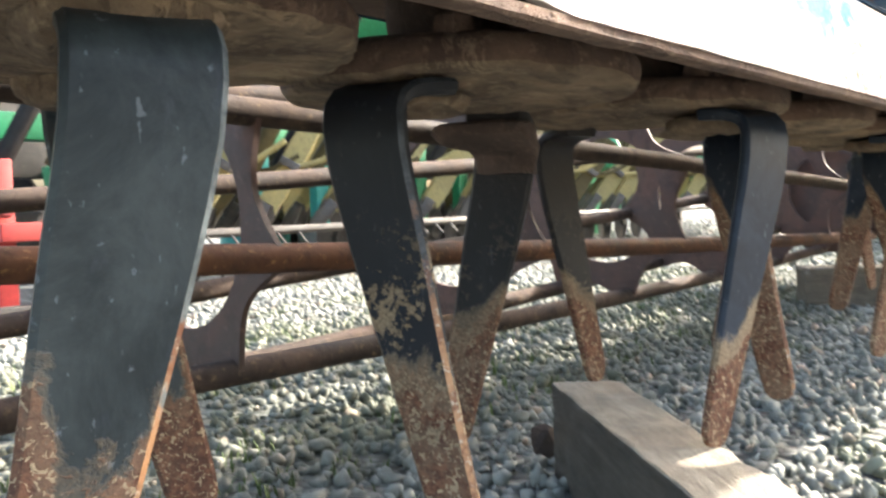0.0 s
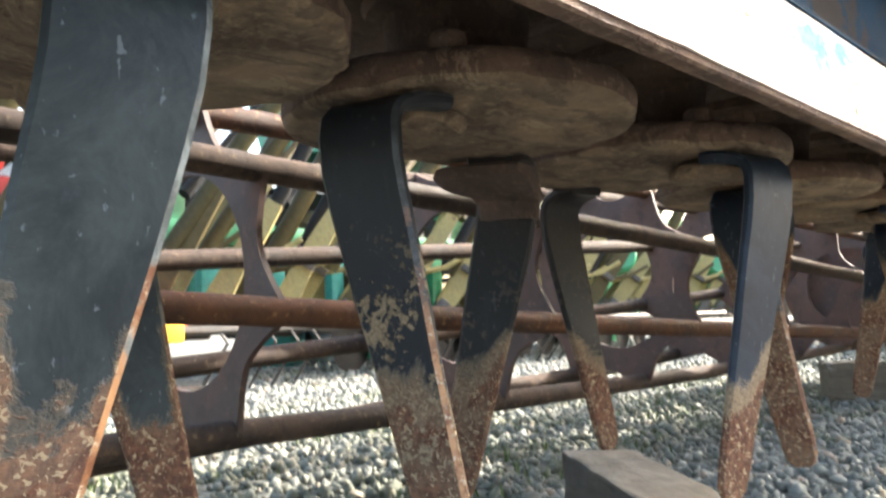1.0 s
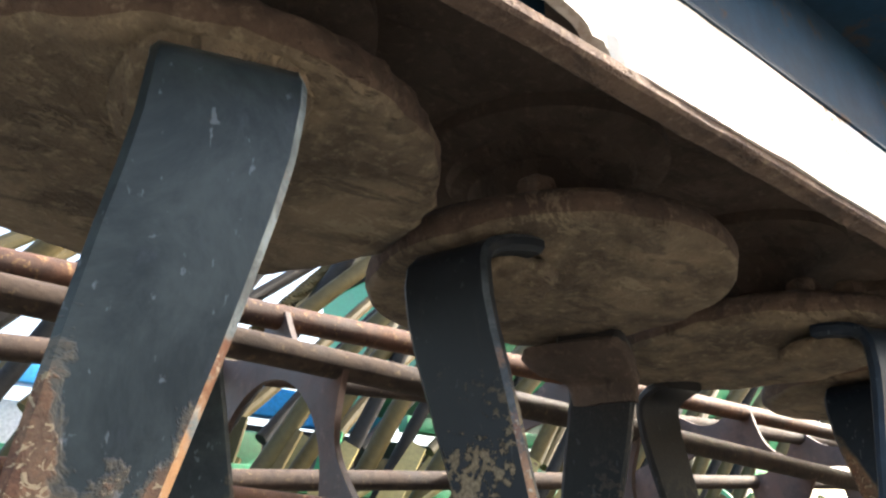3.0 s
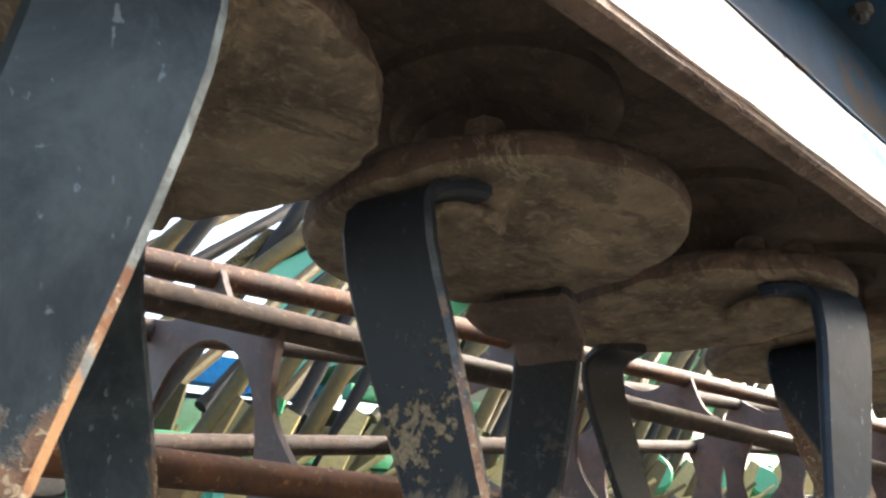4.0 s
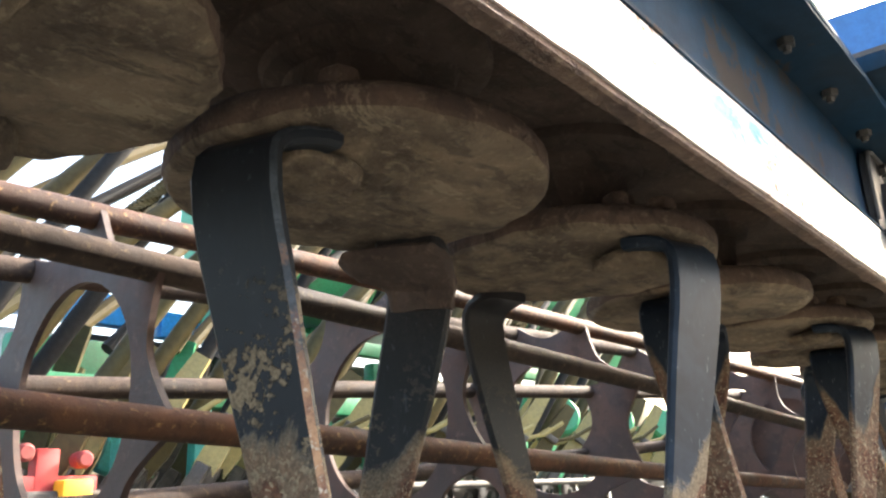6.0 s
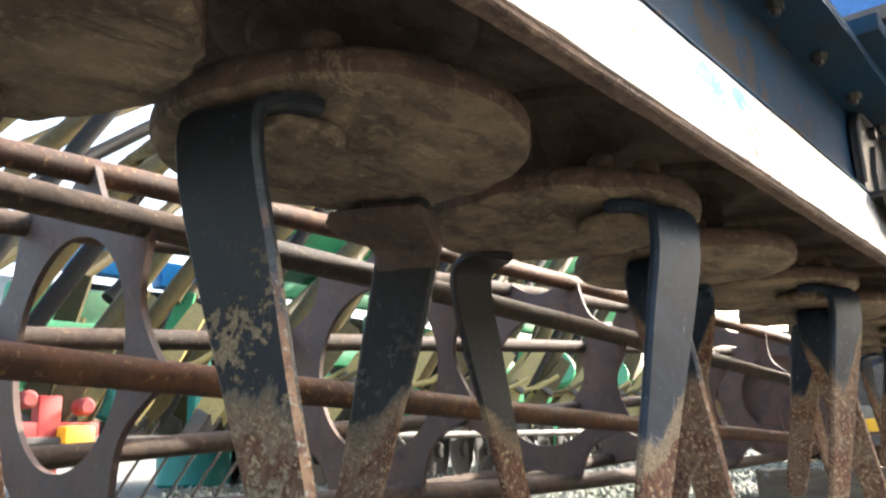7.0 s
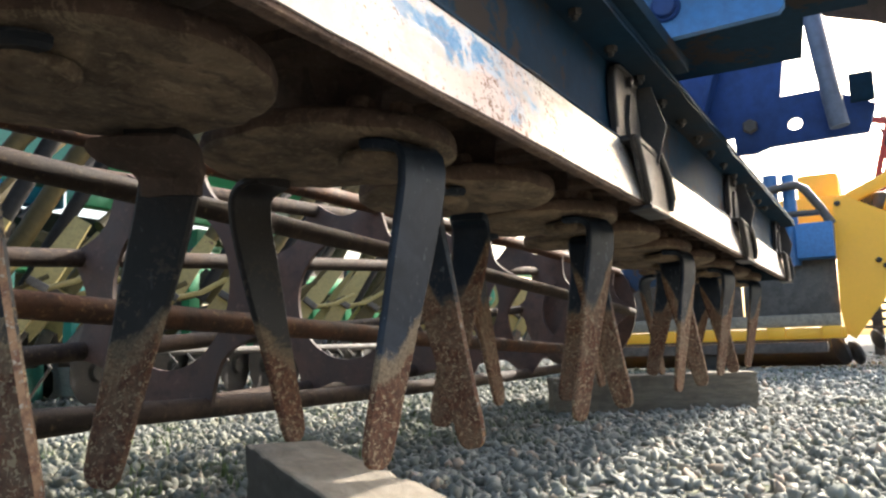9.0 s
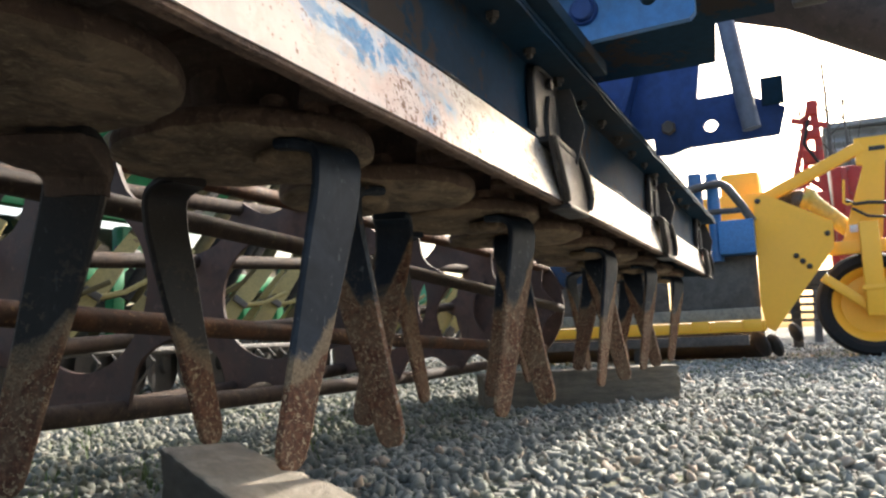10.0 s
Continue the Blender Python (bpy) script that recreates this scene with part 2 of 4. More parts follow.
def stone_material():
    k = Mat("crushed_grey_stone", 0.85)
    geo = k.n.new("ShaderNodeNewGeometry")
    rnd = geo.outputs["Random Per Island"]
    n = k.noise(60, 5, 0.65)
    c = k.mix(k.step(rnd, 0.0, 1.0), (0.11, 0.115, 0.100), (0.245, 0.25, 0.218))
    c = k.mix(k.step(rnd, 0.93, 0.96), c, (0.3, 0.23, 0.17))
    c = k.mix(k.step(n, 0.4, 0.7, 0, 0.45), c, (0.31, 0.32, 0.285))
    # band from y 0.2 to 1.8, mixed darker and greener
    darker = k.math("MULTIPLY", k.step(k.axis("Y"), 0.2, 0.45), k.step(k.axis("Y"), 1.8, 1.2))
    green = k.math("ADD", k.noise(3.2, 4, 0.6), k.math("MULTIPLY", darker, 0.10))
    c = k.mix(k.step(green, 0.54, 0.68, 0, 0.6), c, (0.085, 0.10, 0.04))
    c = k.mix(k.math("MULTIPLY", darker, 0.6), c, (0.082, 0.086, 0.062))
    k.color(c)
    k.bump(n, 0.002, 0.6)
    return k.m


def ground_material():
    k = Mat("gravel_bed", 0.95)
    vor = k.n.new("ShaderNodeTexVoronoi")
    vor.inputs["Scale"].default_value = 38
    k.l.new(k.tc, vor.inputs["Vector"])
    cell = vor.outputs["Color"]
    sep = k.n.new("ShaderNodeSeparateColor")
    k.l.new(cell, sep.inputs[0])
    d = vor.outputs["Distance"]
    c = k.mix(sep.outputs[0], (0.09, 0.094, 0.084), (0.20, 0.205, 0.185))
    c = k.mix(k.step(d, 0.35, 0.75), c, (0.05, 0.048, 0.043))
    moss = k.math("MULTIPLY", k.step(k.noise(1.1, 4, 0.6), 0.55, 0.68), k.step(k.noise(30, 3, 0.6), 0.45, 0.6))
    c = k.mix(k.math("MULTIPLY", moss, 0.7), c, (0.08, 0.105, 0.035))
    # the same y band, mixed towards a darker grey-green
    darker = k.math("MULTIPLY", k.step(k.axis("Y"), 0.2, 0.45), k.step(k.axis("Y"), 1.8, 1.2))
    c = k.mix(k.math("MULTIPLY", darker, 0.5), c, (0.07, 0.075, 0.05))
    k.color(c)
    k.bump(d, -0.012, 1.0)
    return k.m


M_TINE = tine_material("tine_paint_mud_and_rust", -0.205, 1.0, 0, 0.15, 0.75, 1, 0.012, 0.0, 0.35)
M_TINE_CLEAN = tine_material("tine_clean_paint", -0.200, 0.0, -1, 0.16, 0.95, -1, 0.06, 0.010)
M_TINE_TIP = {d: tine_material("tine_rusted_tip", -0.196, 0.0, 0, 0.07, 0.85, d, 0.030, 0.003 * d) for d in (1, -1)}
# rear tines: shade put in as a much lower paint tone, plus smeared soil
M_TINE_SHADE = {d: tine_material("tine_soiled_shaded_paint", -0.205, 0.25, 0, 0.09, 0.25, d, 0.025, 0.003 * d, 0.3, 0.12) for d in (1, -1)}
M_TINE_OLD = {d: tine_material("tine_rusted_high", -0.142, 0.25, 0, 0.08, 0.6, d, 0.08, 0.010 * d) for d in (1, -1)}
M_EDGE = edge_material("scuffed_tine_edge", (0.016, 0.021, 0.027), (0.062, 0.072, 0.082))
M_EDGE_PALE = edge_material("worn_pale_tine_edge", (0.05, 0.064, 0.072), (0.22, 0.26, 0.27))
M_DISC = mud_material("dried_soil_crust", (0.088, 0.062, 0.042), (0.265, 0.192, 0.124), (0.40, 0.315, 0.205), 0.008)
M_RIM = mud_material("rusty_disc_rim", (0.064, 0.038, 0.028), (0.150, 0.094, 0.065), (0.27, 0.195, 0.13), 0.005)
M_UNDER = mud_material("soil_stained_steel", (0.056, 0.038, 0.030), (0.112, 0.078, 0.061), (0.175, 0.127, 0.096), 0.003)
M_BEAM = beam_material()
M_TUBE = rusty("rusty_roller_tube", (0.034, 0.026, 0.022), (0.078, 0.056, 0.044), (0.19, 0.13, 0.08), 0.8, 34, None, 0.0026)
M_TUBE2 = rusty("orange_rust_tube", (0.052, 0.032, 0.025), (0.135, 0.064, 0.038), (0.38, 0.23, 0.10), 0.7, 34, None, 0.0022)
for m_ in (M_TUBE, M_TUBE2):
    m_.node_tree.nodes["Principled BSDF"].inputs["Specular IOR Level"].default_value = 0.2
M_PLATE = rusty("rusty_roller_plate", (0.05, 0.03, 0.025), (0.1, 0.055, 0.042), (0.15, 0.09, 0.065), 0.7, 22)
M_STEEL = rusty("dirty_steel", (0.04, 0.034, 0.03), (0.09, 0.078, 0.068), (0.16, 0.14, 0.12), 0.5)
M_BLUE = painted("blue_machine_paint", (0.028, 0.15, 0.38), (0.09, 0.05, 0.035), 0.4, 0.66)
# real grime on blue paint, with shade also put into the dark tone
M_BLUEDARK = painted("grimy_shaded_blue_paint", (0.009, 0.030, 0.056), (0.034, 0.028, 0.025), 0.75, 0.54, 14, (0.024, 0.025, 0.025), 0.85, 0.08)
# headstock blue darkened to navy, the shade put into its colour
M_BLUESHADE = painted("shaded_navy_paint", (0.015, 0.05, 0.19), (0.06, 0.04, 0.03), 0.5, 0.62, 11, (0.02, 0.03, 0.06), 0.6, 0.3)
M_YELLOW = painted("yellow_machine_paint", (0.95, 0.46, 0.028), (0.17, 0.065, 0.03), 0.42, 0.645, 11, (0.65, 0.32, 0.04), 0.14)
M_RED = painted("red_machine_paint", (0.36, 0.028, 0.025), (0.22, 0.09, 0.08), 0.6, 0.58)
M_REDDARK = painted("dull_red_paint", (0.2, 0.02, 0.02), (0.14, 0.06, 0.05), 0.7, 0.56)
M_GREEN = painted("green_machine_paint", (0.02, 0.23, 0.1), (0.06, 0.05, 0.04), 0.4, 0.72)
M_TEAL = painted("teal_machine_paint", (0.03, 0.28, 0.25), (0.06, 0.05, 0.04), 0.45, 0.72)
M_TAN = painted("dusty_tan_hose", (0.072, 0.056, 0.022), (0.10, 0.075, 0.045), 0.6, 0.7, 10, (0.07, 0.055, 0.035), 0.3, 0.25)
M_CREAM = painted("cream_coulter_paint", (0.29, 0.235, 0.09), (0.14, 0.09, 0.05), 0.5, 0.62, 16)
M_HITCH = rusty("dark_brown_hitch", (0.03, 0.022, 0.022), (0.07, 0.05, 0.048), (0.12, 0.09, 0.08), 0.5)
M_STAY = painted("grey_blue_paint", (0.12, 0.15, 0.22), (0.12, 0.09, 0.07), 0.4, 0.66)
M_SKID = rusty("dull_brown_steel", (0.06, 0.045, 0.035), (0.13, 0.10, 0.08), (0.2, 0.16, 0.13), 0.7)
M_SHAFT = painted("dull_yellow_plastic", (0.46, 0.36, 0.08), (0.2, 0.16, 0.06), 0.5, 0.72, 10)
M_BLACK = painted("black_rubber", (0.018, 0.018, 0.019), (0.06, 0.052, 0.045), 0.75, 0.7, 14, (0.04, 0.035, 0.03), 0.3, 0.2)
M_OLIVE = painted("olive_dusty_hose", (0.050, 0.043, 0.017), (0.07, 0.06, 0.035), 0.6, 0.7, 10, (0.05, 0.042, 0.028), 0.3, 0.25)
M_DARK = rusty("dark_soiled_steel", (0.022, 0.02, 0.018), (0.05, 0.042, 0.036), (0.09, 0.075, 0.06), 0.6)
M_SHED = rusty("weathered_grey_cladding", (0.2, 0.2, 0.2), (0.3, 0.3, 0.31), (0.36, 0.36, 0.36), 0.6, 4)
M_WHITE = painted("off_white_plastic", (0.7, 0.71, 0.7), (0.3, 0.28, 0.25), 0.5, 0.75)
M_SKYBLUE = painted("bright_blue_paint", (0.04, 0.32, 0.70), (0.1, 0.1, 0.1), 0.4, 0.74)
M_END = painted("rust_brown_blue_paint", (0.018, 0.055, 0.12), (0.085, 0.055, 0.042), 0.6, 0.47, 12)
M_CLAMP = rusty("burnished_steel", (0.022, 0.020, 0.021), (0.055, 0.050, 0.050), (0.14, 0.13, 0.125), 0.38, 18)
for n_ in M_CLAMP.node_tree.nodes:
    if n_.type == "BSDF_PRINCIPLED":
        n_.inputs["Metallic"].default_value = 0.5
M_BARK = rusty("grey_bark", (0.06, 0.055, 0.05), (0.12, 0.11, 0.1), (0.2, 0.19, 0.17), 0.85)
M_WEED = painted("weed_green", (0.075, 0.115, 0.03), (0.13, 0.12, 0.05), 0.7, 0.6, 20)
M_WOOD = wood_material()
# same timber, tone lowered to put shade into the near block's left side
M_WOODSHADE = wood_material("shaded_side_timber", 0.24)
M_STONE = stone_material()
M_GROUND = ground_material()


# ---- building helpers ----
def mesh_of(bm, name, smooth=None):
    bmesh.ops.recalc_face_normals(bm, faces=bm.faces)
    me = bpy.data.meshes.new(name)
    bm.to_mesh(me)
    bm.free()
    if smooth is not None:
        for p in me.polygons:
            p.use_smooth = True
        me.set_sharp_from_angle(angle=radians(smooth))
    return me


def thing(name, label, category, at=None, group="", kind=""):
    ob = new(name)
    ob.empty_display_size = 0.05
    if at is not None:
        ob.matrix_basis = at
    return tagged(ob, label, category, group, kind)


def part(name, bm, material, parent, label="", at=None, smooth=35):
    me = bm if isinstance(bm, bpy.types.Mesh) else mesh_of(bm, name, smooth)
    ob = new(name, me)
    if not me.materials:
        me.materials.append(material)
    ob.parent = parent
    if at is not None:
        ob.matrix_basis = at
    if label:
        ob["label"] = label
    return ob


def solo(name, bm, material, label, category, at=None, group="", kind="", smooth=35):
    ob = part(name, bm, material, None, "", at, smooth)
    return tagged(ob, label, category, group, kind)


def box(sx, sy, sz, at=(0, 0, 0), bevel=0.003, bm=None, turn=None, seg=2):
    """A box with rounded edges, centred at a place."""
    b = bmesh.new()
    bmesh.ops.create_cube(b, size=1.0)
    bmesh.ops.scale(b, vec=(sx, sy, sz), verts=b.verts)
    if bevel:
        bmesh.ops.bevel(b, geom=b.edges[:], offset=min(bevel, 0.45 * min(sx, sy, sz)), segments=seg, profile=0.6, affect="EDGES")
    m = Matrix.Translation(at) @ (turn or Matrix.Identity(4))
    bmesh.ops.transform(b, matrix=m, verts=b.verts)
    return join(bm, b)


def join(bm, b):
    if bm is None:
        return b
    me = bpy.data.meshes.new("tmp")
    b.to_mesh(me)
    b.free()
    bm.from_mesh(me)
    bpy.data.meshes.remove(me)
    return bm


def tube(points, radius, sides=14, bm=None, caps=True, radii=None):
    """A round bar along a line of points."""
    b = bmesh.new()
    pts = [Vector(p) for p in points]
    rings = []
    side = None
    for i, p in enumerate(pts):
        d = (pts[min(i + 1, len(pts) - 1)] - pts[max(i - 1, 0)]).normalized()
        if side is None:
            side = d.orthogonal().normalized()
        side = (side - d * side.dot(d)).normalized()
        up = d.cross(side)
        r = radii[i] if radii else radius
        rings.append([b.verts.new(p + (side * math.cos(2 * math.pi * k / sides) + up * math.sin(2 * math.pi * k / sides)) * r) for k in range(sides)])
    for a, c in zip(rings, rings[1:]):
        for k in range(sides):
            b.faces.new((a[k], a[(k + 1) % sides], c[(k + 1) % sides], c[k]))
    if caps:
        b.faces.new(rings[0][::-1])
        b.faces.new(rings[-1])
    return join(bm, b)


def lathe(profile, sides=48, bm=None):
    """A solid of revolution about z from (radius, height) pairs."""
    b = bmesh.new()
    rings = []
    for r, z in profile:
        if r < 1e-6:
            rings.append([b.verts.new((0, 0, z))])
        else:
            rings.append([b.verts.new((r * math.cos(2 * math.pi * k / sides), r * math.sin(2 * math.pi * k / sides), z)) for k in range(sides)])
    for a, c in zip(rings, rings[1:]):
        for k in range(sides):
            j = (k + 1) % sides
            if len(a) == 1 and len(c) > 1:
                b.faces.new((a[0], c[j], c[k]))
            elif len(c) == 1 and len(a) > 1:
                b.faces.new((a[k], a[j], c[0]))
            elif len(a) > 1:
                b.faces.new((a[k], a[j], c[j], c[k]))
    return join(bm, b)


def slab(outline, thick, holes=(), bm=None, bevel=0.0):
    """A plate: an outline in x, y with holes, given thickness along z and centred on it."""
    b = bmesh.new()
    edges = []
    for loop in (outline, *holes):
        vs = [b.verts.new((x, y, -thick / 2)) for x, y in loop]
        edges += [b.edges.new((vs[i], vs[(i + 1) % len(vs)])) for i in range(len(vs))]
    bmesh.ops.triangle_fill(b, use_beauty=True, use_dissolve=False, edges=edges)
    ext = bmesh.ops.extrude_face_region(b, geom=b.faces[:])
    bmesh.ops.translate(b, vec=(0, 0, thick), verts=[g for g in ext["geom"] if isinstance(g, bmesh.types.BMVert)])
    return join(bm, b)


def circle(cx, cy, r, n=20):
    return [(cx + r * math.cos(2 * math.pi * k / n), cy + r * math.sin(2 * math.pi * k / n)) for k in range(n)]


def move(bm, m):
    bmesh.ops.transform(bm, matrix=m, verts=bm.verts)
    return bm


def rough_up(bm, amount, scale, seed=0.0):
    for v in bm.verts:
        n = noise.noise_vector(v.co * scale + Vector((seed, seed * 1.7, -seed)))
        v.co += n * amount
    return bm


# turns a plate drawn in x, y so that it stands in the y-z plane (thickness along x)
STAND = Matrix(((0, 0, 1, 0), (1, 0, 0, 0), (0, 1, 0, 0), (0, 0, 0, 1)))
# plate drawn in x, y to stand in the x-z plane (thickness along y)
FRONT = Matrix(((1, 0, 0, 0), (0, 0, -1, 0), (0, 1, 0, 0), (0, 0, 0, 1)))

# ---- ground ----
gb = bmesh.new()
NG = 60
bmesh.ops.create_grid(gb, x_segments=NG, y_segments=NG, size=300)
for v in gb.verts:
    for k in (0, 1):
        u = v.co[k] / 300
        v.co[k] = 300 * math.copysign(abs(u) ** 3, u)
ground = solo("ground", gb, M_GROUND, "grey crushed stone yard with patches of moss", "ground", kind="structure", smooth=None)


def stone_shapes():
    """A few angular crushed-stone forms, each the hull of random points."""
    forms = []
    rnd = random.Random(5)
    for k in range(24):
        b = bmesh.new()
        for j in range(9 if k % 3 == 0 else 12):
            d = Vector((rnd.gauss(0, 1), rnd.gauss(0, 1), rnd.gauss(0, 1))).normalized()
            b.verts.new(d * rnd.uniform(0.78, 1.12))
        hull = bmesh.ops.convex_hull(b, input=b.verts[:])
        bmesh.ops.delete(b, geom=[v for v in b.verts if not v.link_faces], context="VERTS")
        bmesh.ops.triangulate(b, faces=b.faces[:])
        bmesh.ops.recalc_face_normals(b, faces=b.faces[:])
        b.verts.index_update()
        verts = np.array([v.co[:] for v in b.verts])
        faces = np.array([[v.index for v in f.verts] for f in b.faces])
        forms.append((verts, faces))
        b.free()
    return forms


def scatter(name, count, region, size, seed, material, label):
    """Loose stones joined into one mesh."""
    rng = np.random.RandomState(seed)
    forms = stone_shapes()
    vs, fs, base = [], [], 0
    for i in range(count):
        x, y, near = region(rng)
        verts, faces = forms[rng.randint(0, 24)]
        s = size(rng, x, y)
        e = Euler((rng.uniform(0, 6.3), rng.uniform(0, 6.3), rng.uniform(0, 6.3))).to_matrix()
        a = np.array(e) * (s * np.array([1.0, rng.uniform(0.65, 1.0), rng.uniform(0.5, 0.8)]))
        p = verts @ a.T
        p[:, 2] += s * rng.uniform(-0.15, 0.35)
        p[:, 0] += x
        p[:, 1] += y
        vs.append(p)
        fs.append(faces + base)
        base += len(p)
    v, f = np.concatenate(vs), np.concatenate(fs)
    me = bpy.data.meshes.new(name)
    me.vertices.add(len(v))
    me.vertices.foreach_set("co", v.ravel())
    me.loops.add(f.size)
    me.loops.foreach_set("vertex_index", f.ravel().astype(np.int32))
    me.polygons.add(len(f))
    me.polygons.foreach_set("loop_start", np.arange(0, f.size, 3, dtype=np.int32))
    me.polygons.foreach_set("loop_total", np.full(len(f), 3, dtype=np.int32))
    me.update()
    me.validate()
    me.materials.append(material)
    ob = new(name, me)
    return tagged(ob, label, "gravel", kind="stuff")


def near_field(rng):
    x = rng.uniform(-0.1, 3.4)
    return x, rng.uniform(-1.0, 2.4), x < 2.2


def far_field(rng):
    r = 3.0 + 9 * rng.rand() ** 1.6
    a = radians(rng.uniform(-22, 58))
    return r * math.cos(a) - 0.2, r * math.sin(a) - 0.45, False


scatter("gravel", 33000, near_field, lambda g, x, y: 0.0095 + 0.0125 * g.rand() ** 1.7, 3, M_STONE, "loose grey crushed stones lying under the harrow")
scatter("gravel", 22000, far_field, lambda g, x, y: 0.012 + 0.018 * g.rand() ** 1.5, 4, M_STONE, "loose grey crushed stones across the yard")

def weeds(count, seed):
    """Short blades of grass and moss growing between the stones."""
    rng = random.Random(seed)
    b = bmesh.new()
    for c_ in range(count):
        if c_ % 3:
            cx, cy = rng.uniform(0.0, 3.2), rng.uniform(0.35, 1.5)
        else:
            cx, cy = rng.uniform(3.6, 7.5), rng.uniform(-1.1, 0.3)
        for k in range(rng.randint(6, 16)):
            x, y = cx + rng.gauss(0, 0.025), cy + rng.gauss(0, 0.025)
            a = rng.uniform(0, 6.28)
            h, w, l = rng.uniform(0.008, 0.024), rng.uniform(0.0012, 0.0028), rng.uniform(0.2, 0.9)
            dx, dy = math.cos(a), math.sin(a)
            p0 = b.verts.new((x - dy * w, y + dx * w, 0.002))
            p1 = b.verts.new((x + dy * w, y - dx * w, 0.002))
            p2 = b.verts.new((x + dy * w * 0.7 + dx * h * l * 0.4, y - dx * w * 0.7 + dy * h * l * 0.4, 0.004 + h * 0.6))
            p3 = b.verts.new((x - dy * w * 0.7 + dx * h * l * 0.4, y + dx * w * 0.7 + dy * h * l * 0.4, 0.004 + h * 0.6))
            p4 = b.verts.new((x + dx * h * l, y + dy * h * l, 0.006 + h))
            b.faces.new((p0, p1, p2, p3))
            b.faces.new((p3, p2, p4))
    return solo("weeds", b, M_WEED, "short green weeds and moss between the stones", "weeds", kind="stuff", smooth=None)


weeds(260, 8)

# ---- power harrow ----
ROW = 0.30
N_ROTOR = 11
harrow = thing("power_harrow", "worn blue power harrow with muddy rotors standing on timber blocks", "power harrow")

YF, ZB, ZT = -0.225, 0.432, 0.652
X0, X1 = -0.9, 3.14
# trough: a folded sheet seen from below, open inside
ZS = 0.527


def skirt_low(x):
    """Height of the skirt's lower edge, torn away and crumpled near one end."""
    stops = [(0.022, 0.5245), (0.032, 0.476), (0.040, 0.466), (0.052, 0.4585), (0.078, 0.4515), (0.094, 0.4465), (0.108, 0.4395), (0.120, 0.4362), (9.0, 0.4362)]
    for (xa, za), (xb, zb) in zip(stops, stops[1:]):
        if x <= xb:
            return za + (zb - za) * max(0.0, x - xa) / (xb - xa)
    return stops[-1][1]


def skirt_face(z):
    """The skirt leans in towards its top."""
    return YF + 0.015 * (z - 0.436) / 0.091


def skirt_sheet(xa, xb, thick):
    b = bmesh.new()
    xs = [xa + 0.005 * k for k in range(28)]
    xs += [xs[-1] + (xb - xs[-1]) * k / 110 for k in range(1, 111)]
    rows = []
    for x in xs:
        low = skirt_low(x)
        crush = max(0.0, 1.0 - abs(x - 0.098) / 0.022)
        dent = 0.0012 * noise.noise(Vector((x * 6, 1.0, 0))) + 0.0006 * noise.noise(Vector((x * 25, 4.0, 0)))
        front, back = [], []
        for k in range(9):
            z = low + (ZS - low) * k / 8
            u = 1.0 - k / 8
            wob = 0.0010 * noise.noise(Vector((x * 40, z * 60, 2))) * (0.3 + 0.7 * u)
            y = skirt_face(z) + dent + wob + crush * u ** 3 * (0.006 + 0.010 * noise.noise(Vector((x * 120, z * 90, 5))))
            front.append(b.verts.new((x, y, z + (0.0007 * noise.noise(Vector((x * 60, 3, 1))) if k == 0 else 0))))
            back.append(b.verts.new((x, y + thick, z)))
        rows.append(front[::-1] + back)
    n = len(rows[0])
    for a, c in zip(rows, rows[1:]):
        for k in range(n):
            b.faces.new((a[k], c[k], c[(k + 1) % n], a[(k + 1) % n]))
    b.faces.new(rows[0])
    b.faces.new(rows[-1][::-1])
    return b


part("skirt", skirt_sheet(0.022, X1, 0.006), M_BEAM, harrow, "pale skirt with worn blue enamel", None, 25)
# its dark tone also carries the shade inside the torn gap
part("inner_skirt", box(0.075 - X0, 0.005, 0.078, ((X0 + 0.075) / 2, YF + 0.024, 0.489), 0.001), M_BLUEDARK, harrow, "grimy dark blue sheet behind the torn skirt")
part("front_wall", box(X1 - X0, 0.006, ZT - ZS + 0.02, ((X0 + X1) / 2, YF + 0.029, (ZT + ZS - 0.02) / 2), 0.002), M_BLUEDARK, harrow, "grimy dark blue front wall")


def lip_run():
    """The soil-coated lip along the skirt's lower edge."""
    b = bmesh.new()
    rows = []
    for k in range(221):
        x = X0 + (X1 - X0 - 0.002) * k / 220
        w = 0.0155 + 0.0022 * noise.noise(Vector((x * 9, 0.5, 7))) + 0.001 * noise.noise(Vector((x * 50, 0.5, 2)))
        d = 0.0008 * noise.noise(Vector((x * 30, 2.5, 7)))
        y, z = YF + 0.0015, 0.4300
        rows.append([b.verts.new((x, y + u, z + v + d)) for u, v in ((0, 0.0015), (0.002, 0), (w - 0.003, 0), (w, 0.003), (w, 0.0062), (0, 0.0062))])
    for a, c in zip(rows, rows[1:]):
        for k in range(6):
            b.faces.new((a[k], c[k], c[(k + 1) % 6], a[(k + 1) % 6]))
    b.faces.new(rows[0])
    b.faces.new(rows[-1][::-1])
    return b


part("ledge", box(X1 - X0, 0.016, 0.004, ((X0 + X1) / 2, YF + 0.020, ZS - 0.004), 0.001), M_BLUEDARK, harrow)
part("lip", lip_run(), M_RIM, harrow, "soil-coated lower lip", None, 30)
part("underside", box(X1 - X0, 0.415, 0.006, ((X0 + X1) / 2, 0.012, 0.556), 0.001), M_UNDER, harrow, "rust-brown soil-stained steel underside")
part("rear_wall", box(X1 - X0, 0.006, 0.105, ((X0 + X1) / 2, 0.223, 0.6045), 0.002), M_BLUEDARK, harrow)
